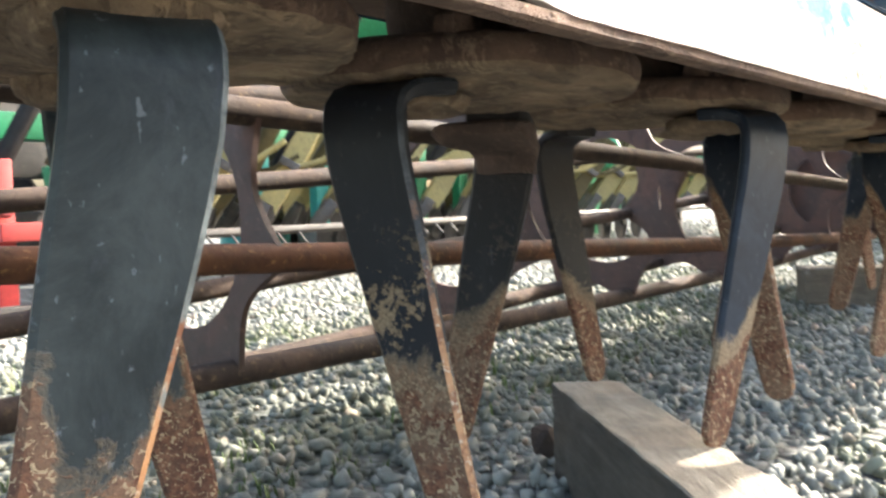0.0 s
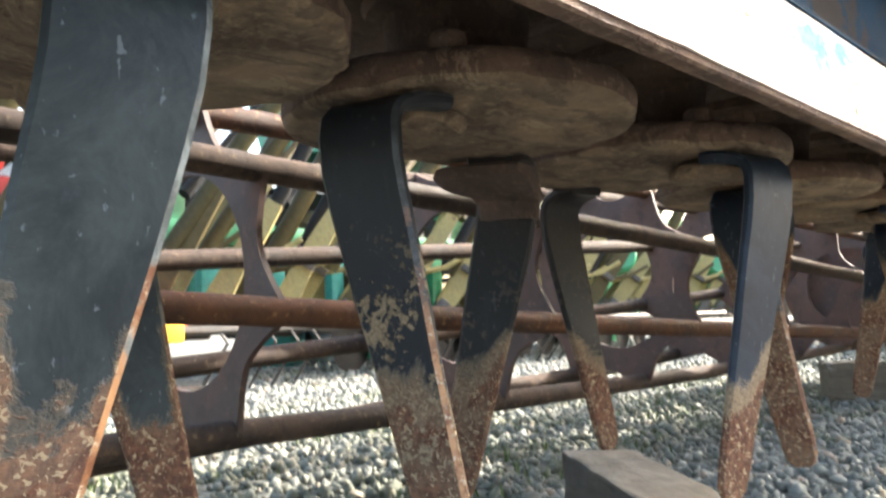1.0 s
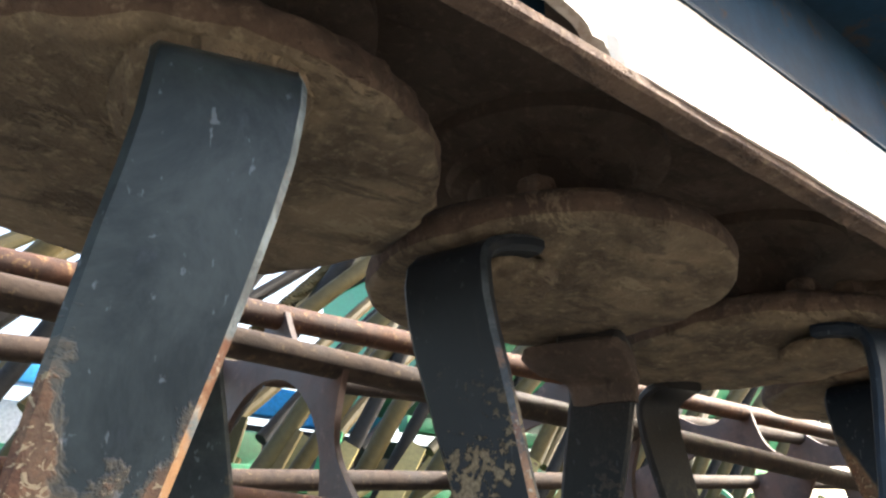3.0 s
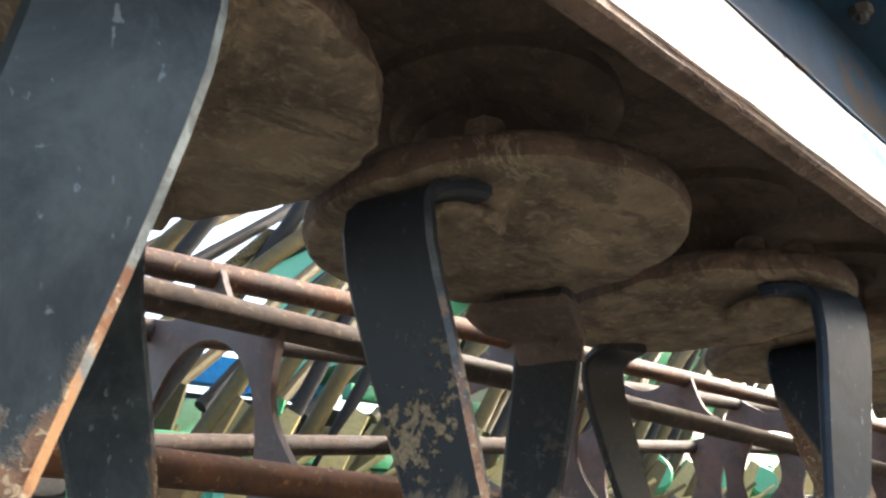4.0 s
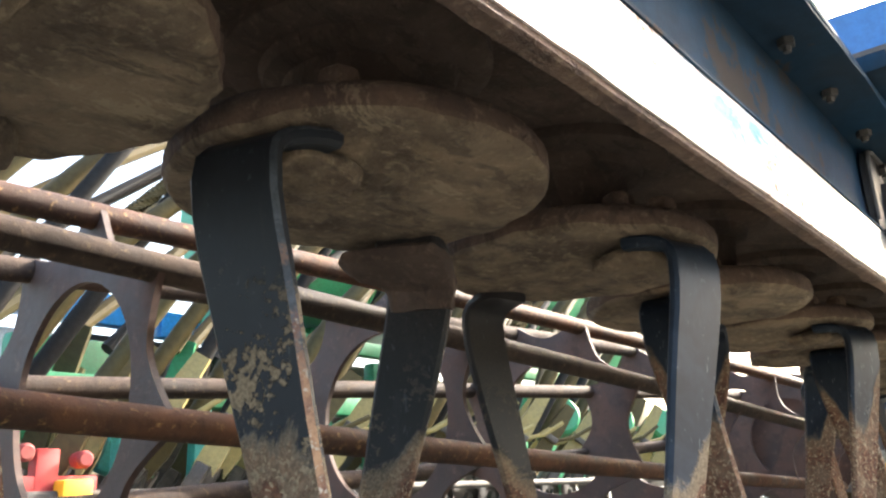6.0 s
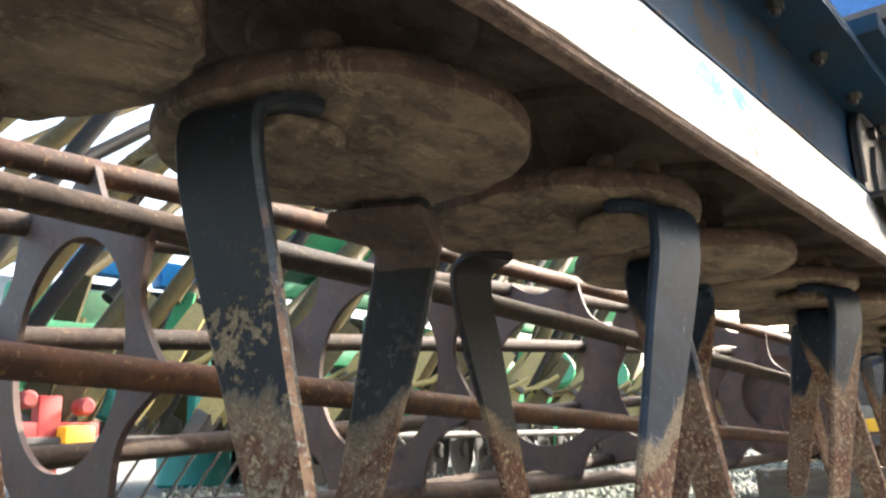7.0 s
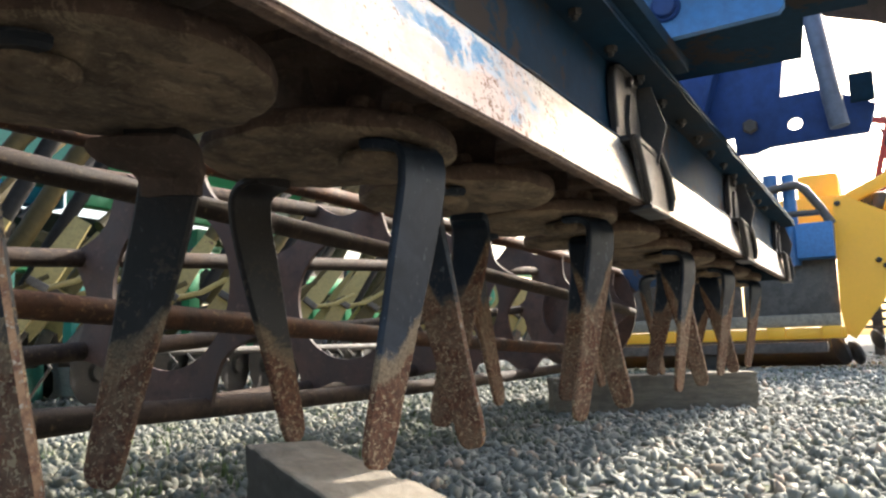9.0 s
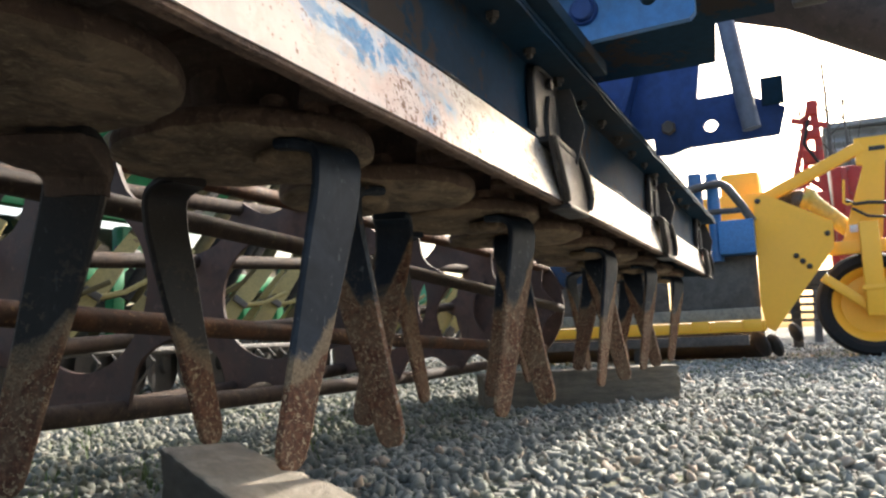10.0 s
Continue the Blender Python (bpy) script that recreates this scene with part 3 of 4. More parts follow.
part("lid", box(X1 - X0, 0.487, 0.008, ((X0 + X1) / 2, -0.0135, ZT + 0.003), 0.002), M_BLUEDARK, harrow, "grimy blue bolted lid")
def wavy_strip(x0, x1, y, z, dy, dz, seed):
    """A thin strip whose edge is dented and uneven."""
    n = 90
    b = bmesh.new()
    rows = []
    for k in range(n + 1):
        x = x0 + (x1 - x0) * k / n
        e = 0.004 * noise.noise(Vector((x * 7, seed, 0))) + 0.002 * noise.noise(Vector((x * 31, seed, 3)))
        w = 0.002 * noise.noise(Vector((x * 9, seed, 8)))
        rows.append([b.verts.new((x, yy, zz)) for yy, zz in ((y - dy + e, z + w), (y - dy + e, z + dz + w), (y, z + dz), (y, z))])
    for a, c in zip(rows, rows[1:]):
        for k in range(4):
            b.faces.new((a[k], a[(k + 1) % 4], c[(k + 1) % 4], c[k]))
    b.faces.new(rows[0][::-1])
    b.faces.new(rows[-1])
    return b


part("flange", wavy_strip(X0, X1, YF + 0.028, 0.6385, 0.062, 0.005, 2.0), M_BLUEDARK, harrow, "grimy blue flange strip", None, 25)
part("gasket", wavy_strip(X0, X1, YF + 0.028, 0.6440, 0.055, 0.006, 5.0), M_DARK, harrow, "", None, 25)
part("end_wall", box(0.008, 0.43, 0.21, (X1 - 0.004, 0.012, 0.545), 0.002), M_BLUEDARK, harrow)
bolt_me = mesh_of(lathe([(0, -0.014), (0.004, -0.014), (0.005, -0.008), (0.0085, -0.008), (0.009, -0.006), (0.009, 0.0), (0.006, 0.0), (0.006, 0.006), (0, 0.006)], 6), "bolt", 30)
for i in range(18):
    part("bolt", bolt_me, M_DARK, harrow, "", pose(0.071 + 0.1475 * i, YF + 0.003, 0.6385, 0, 0, 17 * i))


def rotor_disc(seed, crumbly):
    prof = [(0, 0.456), (0.05, 0.458), (0.09, 0.461), (0.12, 0.4628), (0.1305, 0.4622), (0.1365, 0.4595), (0.1400, 0.4550), (0.1412, 0.4500), (0.1412, 0.4450), (0.1400, 0.4405), (0.1370, 0.4372), (0.1320, 0.4358), (0.1270, 0.4353), (0.121, 0.435), (0.114, 0.4348), (0.105, 0.4345), (0.096, 0.4342), (0.086, 0.434), (0.075, 0.4337), (0.063, 0.433), (0.05, 0.432), (0.035, 0.4315), (0.018, 0.4315), (0, 0.4315)]
    b = lathe(prof, 144)
    for f in b.faces:
        c = f.calc_center_median()
        if 0.4390 < c.z and c.xy.length > 0.125:
            f.material_index = 1
    for v in b.verts:
        p = v.co * 1.0 + Vector((seed, -seed, 2 * seed))
        lump = noise.fractal(p * 18, 0.9, 2.0, 5)
        clod = max(0.0, noise.noise(p * 15 + Vector((7, 3, 1))) - 0.18)
        if v.co.z < 0.441:
            # flaky sheets of soil: stepped edges drawn out one way
            q = noise.noise(Vector((p.x * 9 + p.y * 5, p.y * 26 - p.x * 14, seed + 3)))
            step = max(-1.0, min(1.0, (q - 0.12) * 14))
            v.co.z -= 0.0016 * lump + 0.006 * clod + 0.0010 * step
        else:
            v.co.z += 0.0014 * lump
        r = Vector((v.co.x, v.co.y))
        if r.length > 0.12:
            k = 1 + 0.008 * noise.noise(p * 30) + 0.005 * noise.noise(p * 75)
            if crumbly:
                k += 0.034 * max(0.0, noise.noise(p * 95)) + 0.022 * max(0.0, noise.noise(p * 42 + Vector((3, 1, 2))))
            r *= k
            v.co.x, v.co.y = r
    return b


def tine_mesh(sense, short):
    """A flat steel knife: a foot under the disc, a bend at the rim and a raked leg. Local: radius along +x, lean along +y."""
    T = 0.0110
    path = [(0.101, 0.0110, -0.0085), (0.106, 0.0100, -0.0085), (0.116, 0.0063, -0.0088), (0.1270, 0.0025, -0.0100), (0.1365, 0.0008, -0.0140), (0.1420, 0, -0.0205), (0.1447, 0.0006, -0.030), (0.1452, 0.0028, -0.052), (0.1442, 0.0070, -0.075), (0.1428, 0.0120, -0.098), (0.1412, 0.0178, -0.125), (0.1380, 0.0300, -0.18), (0.1350, 0.0440, -0.24), (0.1328, 0.0538, -0.283), (0.1321, 0.0568, -0.297), (0.1319, 0.0582, -0.304), (0.1318, 0.0587, -0.307)]
    if short:
        path[:5] = [(0.098, 0, -0.006), (0.106, 0, -0.006), (0.115, 0, -0.0068), (0.1270, 0, -0.0098), (0.1365, 0, -0.0140)]
    wid = [0.083, 0.081, 0.0735, 0.066, 0.062, 0.061, 0.061, 0.0600, 0.0585, 0.0570, 0.0545, 0.0475, 0.0415, 0.0385, 0.0350, 0.0270, 0.0170]
    if short:
        wid[:5] = [0.050, 0.058, 0.061, 0.061, 0.061]
    b = bmesh.new()
    rings = []
    pts = [Vector(p) for p in path]
    for i, p in enumerate(pts):
        d = (pts[min(i + 1, len(pts) - 1)] - pts[max(i - 1, 0)]).normalized()
        wdir = Vector((0, 1, 0))
        wdir = (wdir - d * wdir.dot(d)).normalized()
        n = d.cross(wdir).normalized()
        w, t, r = wid[i] / 2, T / 2 * (1 if i < 9 else max(0.62, 1.0 - 0.055 * (i - 8))), 0.0030
        sec = [(w - r, t), (w, t - r), (w, -t + r), (w - r, -t), (-w + r, -t), (-w, -t + r), (-w, t - r), (-w + r, t)]
        rings.append([b.verts.new(p + wdir * u + n * v) for u, v in sec])
    for a, c in zip(rings, rings[1:]):
        for k in range(8):
            f = b.faces.new((a[k], a[(k + 1) % 8], c[(k + 1) % 8], c[k]))
            f.material_index = 1 if k == (0 if sense > 0 else 6) else 0
    b.faces.new(rings[0][::-1])
    b.faces.new(rings[-1])
    return b


def soil_noise(v, seed, k=1.0):
    v.co += noise.noise_vector(v.co * 30 + Vector((seed, 2 * seed, 0))) * 0.0030 * k
    v.co += noise.noise_vector(v.co * 85 + Vector((seed, 0, seed))) * 0.0024 * k
    v.co += noise.noise_vector(v.co * 210 + Vector((0, seed, seed))) * 0.0010 * k


def soil_lump(seed, crust, side):
    """Soil packed round the foot of a tine, under the disc."""
    b = bmesh.new()
    bmesh.ops.create_icosphere(b, subdivisions=4, radius=1.0)
    size, mid = ((0.050, 0.047, 0.019), (0.092, 0, -0.002)) if crust else ((0.044, 0.043, 0.0095), (0.084, 0.001 * side, -0.0145))
    for v in b.verts:
        d = Vector([math.copysign(abs(c) ** 0.7, c) for c in v.co]) * 0.92
        v.co = Vector((d.x * size[0], d.y * size[1], d.z * size[2])) + Vector(mid)
        soil_noise(v, seed, 1.3)
    return b


def soil_bracket(seed, sense):
    """Soil caked on the broad head of a tine, hanging a finger's breadth under the disc and narrowing to the knife."""
    b = bmesh.new()
    levels = [(-0.0115, 0.090, 0.146, -0.028, 0.054), (-0.0150, 0.086, 0.149, -0.032, 0.059), (-0.0220, 0.086, 0.151, -0.033, 0.060), (-0.0300, 0.088, 0.152, -0.033, 0.058), (-0.0370, 0.098, 0.1525, -0.033, 0.053), (-0.0430, 0.116, 0.1525, -0.0325, 0.045), (-0.0490, 0.130, 0.1525, -0.032, 0.037), (-0.0560, 0.1365, 0.1520, -0.0315, 0.0325), (-0.0640, 0.1382, 0.1498, -0.0300, 0.0304), (-0.0800, 0.1390, 0.1485, -0.0285, 0.0285)]
    rings = []
    n = 56
    for z, xa, xb, ya, yb in levels:
        ring = []
        z = -0.0115 + (z + 0.0115) * 0.62
        for k in range(n):
            a = 2 * math.pi * k / n
            c, q = math.cos(a), math.sin(a)
            c, q = math.copysign(abs(c) ** 0.22, c), math.copysign(abs(q) ** 0.22, q)
            ring.append(b.verts.new(((xa + xb) / 2 + c * (xb - xa) / 2, sense * ((ya + yb) / 2 + q * (yb - ya) / 2), z)))
        rings.append(ring)
    for r0, r1 in zip(rings, rings[1:]):
        for k in range(n):
            b.faces.new((r0[k], r0[(k + 1) % n], r1[(k + 1) % n], r1[k]))
    b.faces.new(rings[0])
    b.faces.new(rings[-1][::-1])
    for v in b.verts:
        soil_noise(v, seed, 1.1)
    return b


tine_me = {}
for sense, old, short in itertools.product((1, -1), (0, 1, 2, 3, 4), (0, 1)):
    b = tine_mesh(sense, short)
    if sense < 0:
        bmesh.ops.scale(b, vec=(1, -1, 1), verts=b.verts)
        bmesh.ops.reverse_faces(b, faces=b.faces)
    me = mesh_of(b, "tine", 32)
    me.materials.append((M_TINE, M_TINE_OLD[sense], M_TINE_CLEAN, M_TINE_TIP[sense], M_TINE_SHADE[sense])[old])
    me.materials.append(M_EDGE_PALE if old == 2 else M_EDGE)
    tine_me[sense, old, short] = me
head_me = mesh_of(lathe([(0, 0.0150), (0.009, 0.0150), (0.0130, 0.0120), (0.0145, 0.007), (0.0150, 0.0), (0, 0.0)], 6), "bolt_head", 30)
hub_me = mesh_of(lathe([(0, 0.5525), (0.105, 0.5525), (0.105, 0.541), (0.098, 0.537), (0.078, 0.536), (0.074, 0.528), (0.060, 0.524), (0.055, 0.475), (0.05, 0.455), (0, 0.455)], 40), "hub", 35)
# each knife's bearing on its disc, and how far it is worn: longer above 1
KNIFE = {
    0: ((254, 1.0), (67.5, 1.0)), 1: ((196, 1.0), (24, 1.06)), 2: ((255, 1.03), (80, 1.035)),
    3: ((188, 1.08), (19, 1.08)), 4: ((247, 1.07), (81, 1.04)), 5: ((193, 1.08), (25, 1.09)),
    6: ((255, 1.05), (78, 1.04)), 7: ((204, 1.06), (8, 1.0)), 8: ((247, 1.02), (75, 1.03)),
    9: ((195, 1.03), (14, 1.03)), 10: ((242, 1.01), (74, 1.03)),
}
SHIFT = {1: -0.006}
for i in range(N_ROTOR):
    disc = part("rotor", rotor_disc(i * 3.1, i == 0), M_DISC, harrow, "round rotor plate caked with dried soil", pose(ROW * i + SHIFT.get(i, 0.0), 0, 0))
    disc.data.materials.append(M_RIM)
    part("hub", hub_me, M_UNDER, disc)
    sense = 1 if i % 2 else -1
    for s, (a, reach) in enumerate(KNIFE[i]):
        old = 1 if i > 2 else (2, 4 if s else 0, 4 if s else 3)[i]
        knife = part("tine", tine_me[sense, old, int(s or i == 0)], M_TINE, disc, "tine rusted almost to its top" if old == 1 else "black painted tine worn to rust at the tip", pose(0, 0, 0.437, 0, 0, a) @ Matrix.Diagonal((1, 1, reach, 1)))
        if i == 1 and s:
            part("soil", soil_bracket(i * 1.3, sense), M_UNDER, knife, "clod of dried soil")
        elif i == 0 or not s:
            part("soil", soil_lump(i * 1.3 + s * 180, i == 0, sense), M_DISC, knife, "clod of dried soil")
        for turn in ((24,) if i == 1 and not s else (2, 24)):
            b_ = radians(a + sense * turn)
            part("bolt_head", head_me, M_RIM, disc, "", pose(0.119 * math.cos(b_), 0.119 * math.sin(b_), 0.4605, 0, 0, 20 * i + turn))

# clamps: folded straps hooked over the front wall
def clamp(x):
    """A strap plate lying on the wall, folded out over the skirt and hooked under it, with a thin fin."""
    cup = [(-0.100, 0.535), (-0.106, 0.575), (-0.104, 0.612), (-0.092, 0.630), (-0.070, 0.636), (0.030, 0.636), (0.042, 0.628), (0.046, 0.60), (0.046, 0.54), (0.036, 0.505), (-0.085, 0.505)]
    root = part("clamp", move(slab(cup, 0.008), FRONT), M_CLAMP, harrow, "burnished steel clamp hooked over the front wall", pose(x, YF + 0.018, 0))
    rim_ = [(-0.098, -0.004, 0.535), (-0.105, -0.005, 0.575), (-0.103, -0.005, 0.612), (-0.091, -0.005, 0.629), (-0.069, -0.005, 0.635), (0.030, -0.005, 0.635)]
    part("rim", tube(rim_, 0.0035, 8), M_DARK, root)
    part("boss", move(slab([(-0.045, 0.512), (-0.05, 0.56), (-0.035, 0.60), (-0.005, 0.605), (0.01, 0.57), (0.015, 0.512)], 0.008), FRONT), M_DARK, root, "", pose(0, -0.006, 0))
    part("fold", box(0.128, 0.040, 0.010, (-0.024, -0.010, 0.517), 0.004, None, pose(0, 0, 0, 0, 3, 0)), M_CLAMP, root)
    tong = [(-0.095, 0.522), (-0.070, 0.48), (-0.044, 0.445), (-0.036, 0.434), (-0.022, 0.429), (0.092, 0.429), (0.104, 0.436), (0.106, 0.45), (0.080, 0.49), (0.044, 0.522)]
    part("tongue", move(slab(tong, 0.008), FRONT), M_CLAMP, root, "", pose(0, -0.024, 0))
    part("rib", tube([(-0.092, -0.029, 0.520), (-0.070, -0.031, 0.482), (-0.044, -0.031, 0.447), (-0.034, -0.029, 0.434)], 0.0045, 10), M_DARK, root)
    part("rib", tube([(0.042, -0.029, 0.520), (0.078, -0.033, 0.488), (0.098, -0.033, 0.455), (0.096, -0.029, 0.436)], 0.0055, 10), M_DARK, root)
    part("hook", box(0.120, 0.036, 0.008, (0.034, -0.012, 0.427), 0.003), M_CLAMP, root)
    part("fin", move(slab([(0.004, 0.628), (-0.026, 0.626), (-0.046, 0.560), (-0.030, 0.500), (-0.016, 0.520), (0.004, 0.525)], 0.004), STAND), M_DARK, root, "thin dark fin", pose(0.030, 0, 0))
    part("bolt_head", move(lathe([(0, 0), (0.009, 0), (0.009, 0.007), (0, 0.009)], 6), pose(-0.03, -0.006, 0.620, 90, 0, 0)), M_CLAMP, root)


for x in (1.10, 2.05, 3.0):
    clamp(x)


# headstock above the beam
def plate_x(name, x, outline, material, holes=(), thick=0.012, label="", parent=harrow):
    return part(name, move(slab(outline, thick, holes), STAND), material, parent, label, pose(x, 0, 0))


# strip rising to 1.27 is out of view, added to shade the near skirt
side = plate_x("side_plate", 1.10, [(-0.10, 0.672), (-0.20, 0.672), (-0.25, 0.684), (-0.43, 0.691), (-0.438, 0.70), (-0.445, 1.27), (-0.38, 1.27), (-0.36, 0.876), (-0.10, 0.885)], M_BLUE, [circle(-0.372, 0.735, 0.0125, 18)], 0.016, "bright blue headstock side plate")
part("pin", move(lathe([(0, -0.016), (0.016, -0.016), (0.0185, -0.013), (0.0185, 0.01), (0, 0.01)], 28), pose(0, -0.272, 0.734, 0, 90, 0)), M_BLUESHADE, side, "", pose(-0.008, 0, 0))
part("collar", move(lathe([(0.0185, -0.003), (0.022, -0.003), (0.023, 0.0), (0.023, 0.006), (0.0185, 0.006)], 28), pose(0, -0.272, 0.734, 0, 90, 0)), M_BLUESHADE, side, "", pose(-0.012, 0, 0))
part("ledge", box(0.05, 0.36, 0.024, (1.075, -0.34, 0.782), 0.006, None), M_SKID, harrow, "rusty brown ledge bar")
part("cross_tube", tube([(1.08, 0.05, 0.945), (1.08, -0.35, 0.945), (1.08, -0.75, 0.93)], 0.02, 14), M_DARK, harrow, "dark round cross tube")
part("post", box(0.03, 0.05, 0.30, (1.08, 0.02, 0.805), 0.004), M_BLUE, harrow)
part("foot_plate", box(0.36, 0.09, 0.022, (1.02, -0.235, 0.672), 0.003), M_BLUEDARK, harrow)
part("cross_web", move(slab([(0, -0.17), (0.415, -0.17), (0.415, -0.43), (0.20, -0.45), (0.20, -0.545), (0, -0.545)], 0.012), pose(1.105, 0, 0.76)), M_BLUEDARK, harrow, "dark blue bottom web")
plate_x("bracket_plate", 1.70, [(-0.10, 0.662), (-0.272, 0.662), (-0.275, 0.622), (-0.31, 0.62), (-0.345, 0.631), (-0.531, 0.634), (-0.547, 0.69), (-0.455, 0.737), (-0.370, 0.735), (-0.385, 0.84), (-0.385, 1.1), (-0.10, 1.1)], M_BLUESHADE, [circle(-0.395, 0.673, 0.0145, 20)], 0.018, "dark blue headstock bracket plate")
part("bolt", move(lathe([(0, -0.016), (0.014, -0.016), (0.016, -0.012), (0.016, 0.0), (0, 0.0)], 6), pose(1.69, -0.307, 0.678, 0, 90, 0)), M_STEEL, harrow)
part("stiffener", box(0.05, 0.012, 0.26, (1.665, -0.24, 0.79), 0.003, None, pose(0, 0, 0, 18, 0, 0)), M_BLUESHADE, harrow)
part("stay_tube", tube([(1.66, -0.436, 0.98), (1.66, -0.444, 0.90), (1.66, -0.470, 0.70), (1.66, -0.476, 0.665), (1.66, -0.479, 0.645)], 0.019, 18), M_STAY, harrow, "round grey-blue stay tube")
part("tab", box(0.012, 0.045, 0.06, (1.67, -0.524, 0.722), 0.003), M_BLUEDARK, harrow)
part("drawbar", tube([(1.5, -0.50, 0.905), (1.5, -0.60, 0.868), (1.5, -1.05, 0.60)], 0.085, 28), M_HITCH, harrow, "dark brown round hitch arm")
part("latch", box(0.03, 0.055, 0.028, (1.32, -0.60, 0.775), 0.009), M_STEEL, harrow, "scratched steel latch")

# ---- cage roller ----
roller = thing("cage_roller", "rusty cage roller of round tubes behind the harrow", "roller")
RY, RZ, RR, TWIST, PH0 = 0.515, 0.333, 0.217, 14.97, 140.8


def ry(x):
    return RY + 0.0073 * x


def rz(x):
    return RZ + 0.0081 * x


for k in range(8):
    pts = []
    for j in range(29):
        x = -1.0 + 3.93 * j / 28
        a = radians(PH0 + 45 * k + TWIST * x)
        pts.append((x, ry(x) + RR * math.cos(a), rz(x) + RR * math.sin(a)))
    part("tube", tube(pts, 0.0165, 16), (M_TUBE2 if k in (1, 7) else M_TUBE), roller, "orange-rusted steel tube" if k in (1, 7) else "")


def star_plate(x):
    """Scalloped ring plate: lobes at the tubes, hollows between them, one round hole."""
    ph = PH0 + TWIST * x
    out = []
    for k in range(8):
        for j in range(12):
            u = j / 12.0
            a = radians(ph + 45 * (k + u))
            r = 0.2245 - 0.041 * max(0.0, math.sin(math.pi * min(1.0, max(0.0, (u - 0.09) / 0.82)))) ** 0.8
            out.append((r * math.cos(a), r * math.sin(a)))
    return move(slab(out, 0.008, [circle(-0.018, 0.0, 0.1355, 44)]), STAND)


for i in range(8):
    x = -0.685 + 0.505 * i
    part("star_plate", star_plate(x), M_PLATE, roller, "rusty scalloped ring plate", pose(x, ry(x), rz(x)))
part("end_plate", move(slab(circle(0, 0, 0.23, 40), 0.012, [circle(0, 0, 0.02, 16)]), STAND), M_PLATE, roller, "brown end plate with traces of blue paint", pose(2.93, ry(2.9), rz(2.9)))
arm = part("roller_arm", box(0.02, 0.62, 0.10, (0, 0.0, 0), 0.006, None, pose(0, 0, 0, -14, 0, 0)), M_END, roller, "rusty blue roller arm", pose(2.97, 0.30, 0.47))

# ---- timber blocks ----
def timber(lx, ly, lz, seed, darker):
    b = bmesh.new()
    bmesh.ops.create_cube(b, size=1.0)
    bmesh.ops.scale(b, vec=(lx, ly, lz), verts=b.verts)
    bmesh.ops.bevel(b, geom=b.edges[:], offset=0.0035, segments=2, profile=0.5, affect="EDGES")
    long = [e for e in b.edges if e.calc_length() > 0.08]
    bmesh.ops.subdivide_edges(b, edges=long, cuts=23, use_grid_fill=True)
    rough_up(b, 0.003, 9, seed)
    for v in b.verts:
        edge_ = (abs(v.co.y) > ly * 0.44) + (abs(v.co.z) > lz * 0.44) + (abs(v.co.x) > lx * 0.485)
        if edge_ > 1:
            v.co *= 1.0 - 0.07 * max(0.0, noise.noise(v.co * 25 + Vector((seed, 0, 0))))
            v.co.z -= 0.006 * max(0.0, noise.noise(v.co * 60 + Vector((0, seed, 0))))
    rough_up(b, 0.0016, 60, seed + 4)
    bmesh.ops.translate(b, vec=(0, 0, lz / 2 - 0.002), verts=b.verts)
    b.normal_update()
    # side faces take a darker wood copy that carries their shade
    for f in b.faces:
        if f.normal.z < 0.6 and (f.normal.y > 0.5 or darker):
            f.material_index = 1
    return b


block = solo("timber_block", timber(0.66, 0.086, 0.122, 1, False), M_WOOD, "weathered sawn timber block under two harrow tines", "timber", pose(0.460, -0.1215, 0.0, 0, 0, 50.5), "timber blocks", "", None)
block.data.materials.append(M_WOODSHADE)
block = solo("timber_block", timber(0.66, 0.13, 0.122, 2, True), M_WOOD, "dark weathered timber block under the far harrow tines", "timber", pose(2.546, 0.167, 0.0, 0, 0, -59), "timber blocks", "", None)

# far block's sides: the wood again, its tone lowered for shade
block.data.materials.append(wood_material("weathered_shaded_timber", 0.6))

scrap = bmesh.new()
g_ = random.Random(21)
for k in range(22):
    d_ = Vector((g_.gauss(0, 1), g_.gauss(0, 1), g_.gauss(0, 1))).normalized() * g_.uniform(0.75, 1.1)
    scrap.verts.new((d_.x * 0.016, d_.y * 0.026, d_.z * 0.022))
bmesh.ops.convex_hull(scrap, input=scrap.verts[:])
bmesh.ops.delete(scrap, geom=[v for v in scrap.verts if not v.link_faces], context="VERTS")
bmesh.ops.subdivide_edges(scrap, edges=scrap.edges[:], cuts=2)
rough_up(scrap, 0.003, 90, 3)
solo("rust_flake", scrap, M_TUBE, "jagged lump of rusty scale lying beside the timber", "scrap", pose(0.675, 0.198, 0.026, 10, 15, 30), smooth=20)

# ---- unseen wall added behind the viewer to block sky light ----
solo("wall_south", box(14, 0.3, 2.8, (0, 0, 1.4), 0.02), M_SHED, "unseen plain grey wall added to block sky light", "wall", pose(-5.6, -7.5, 0), kind="structure")

# ---- seed drill behind ----
rnd = random.Random(11)
drill = thing("seed_drill", "green seed drill with tan hoses and cream coulter arms", "seed drill")
DY = 2.3
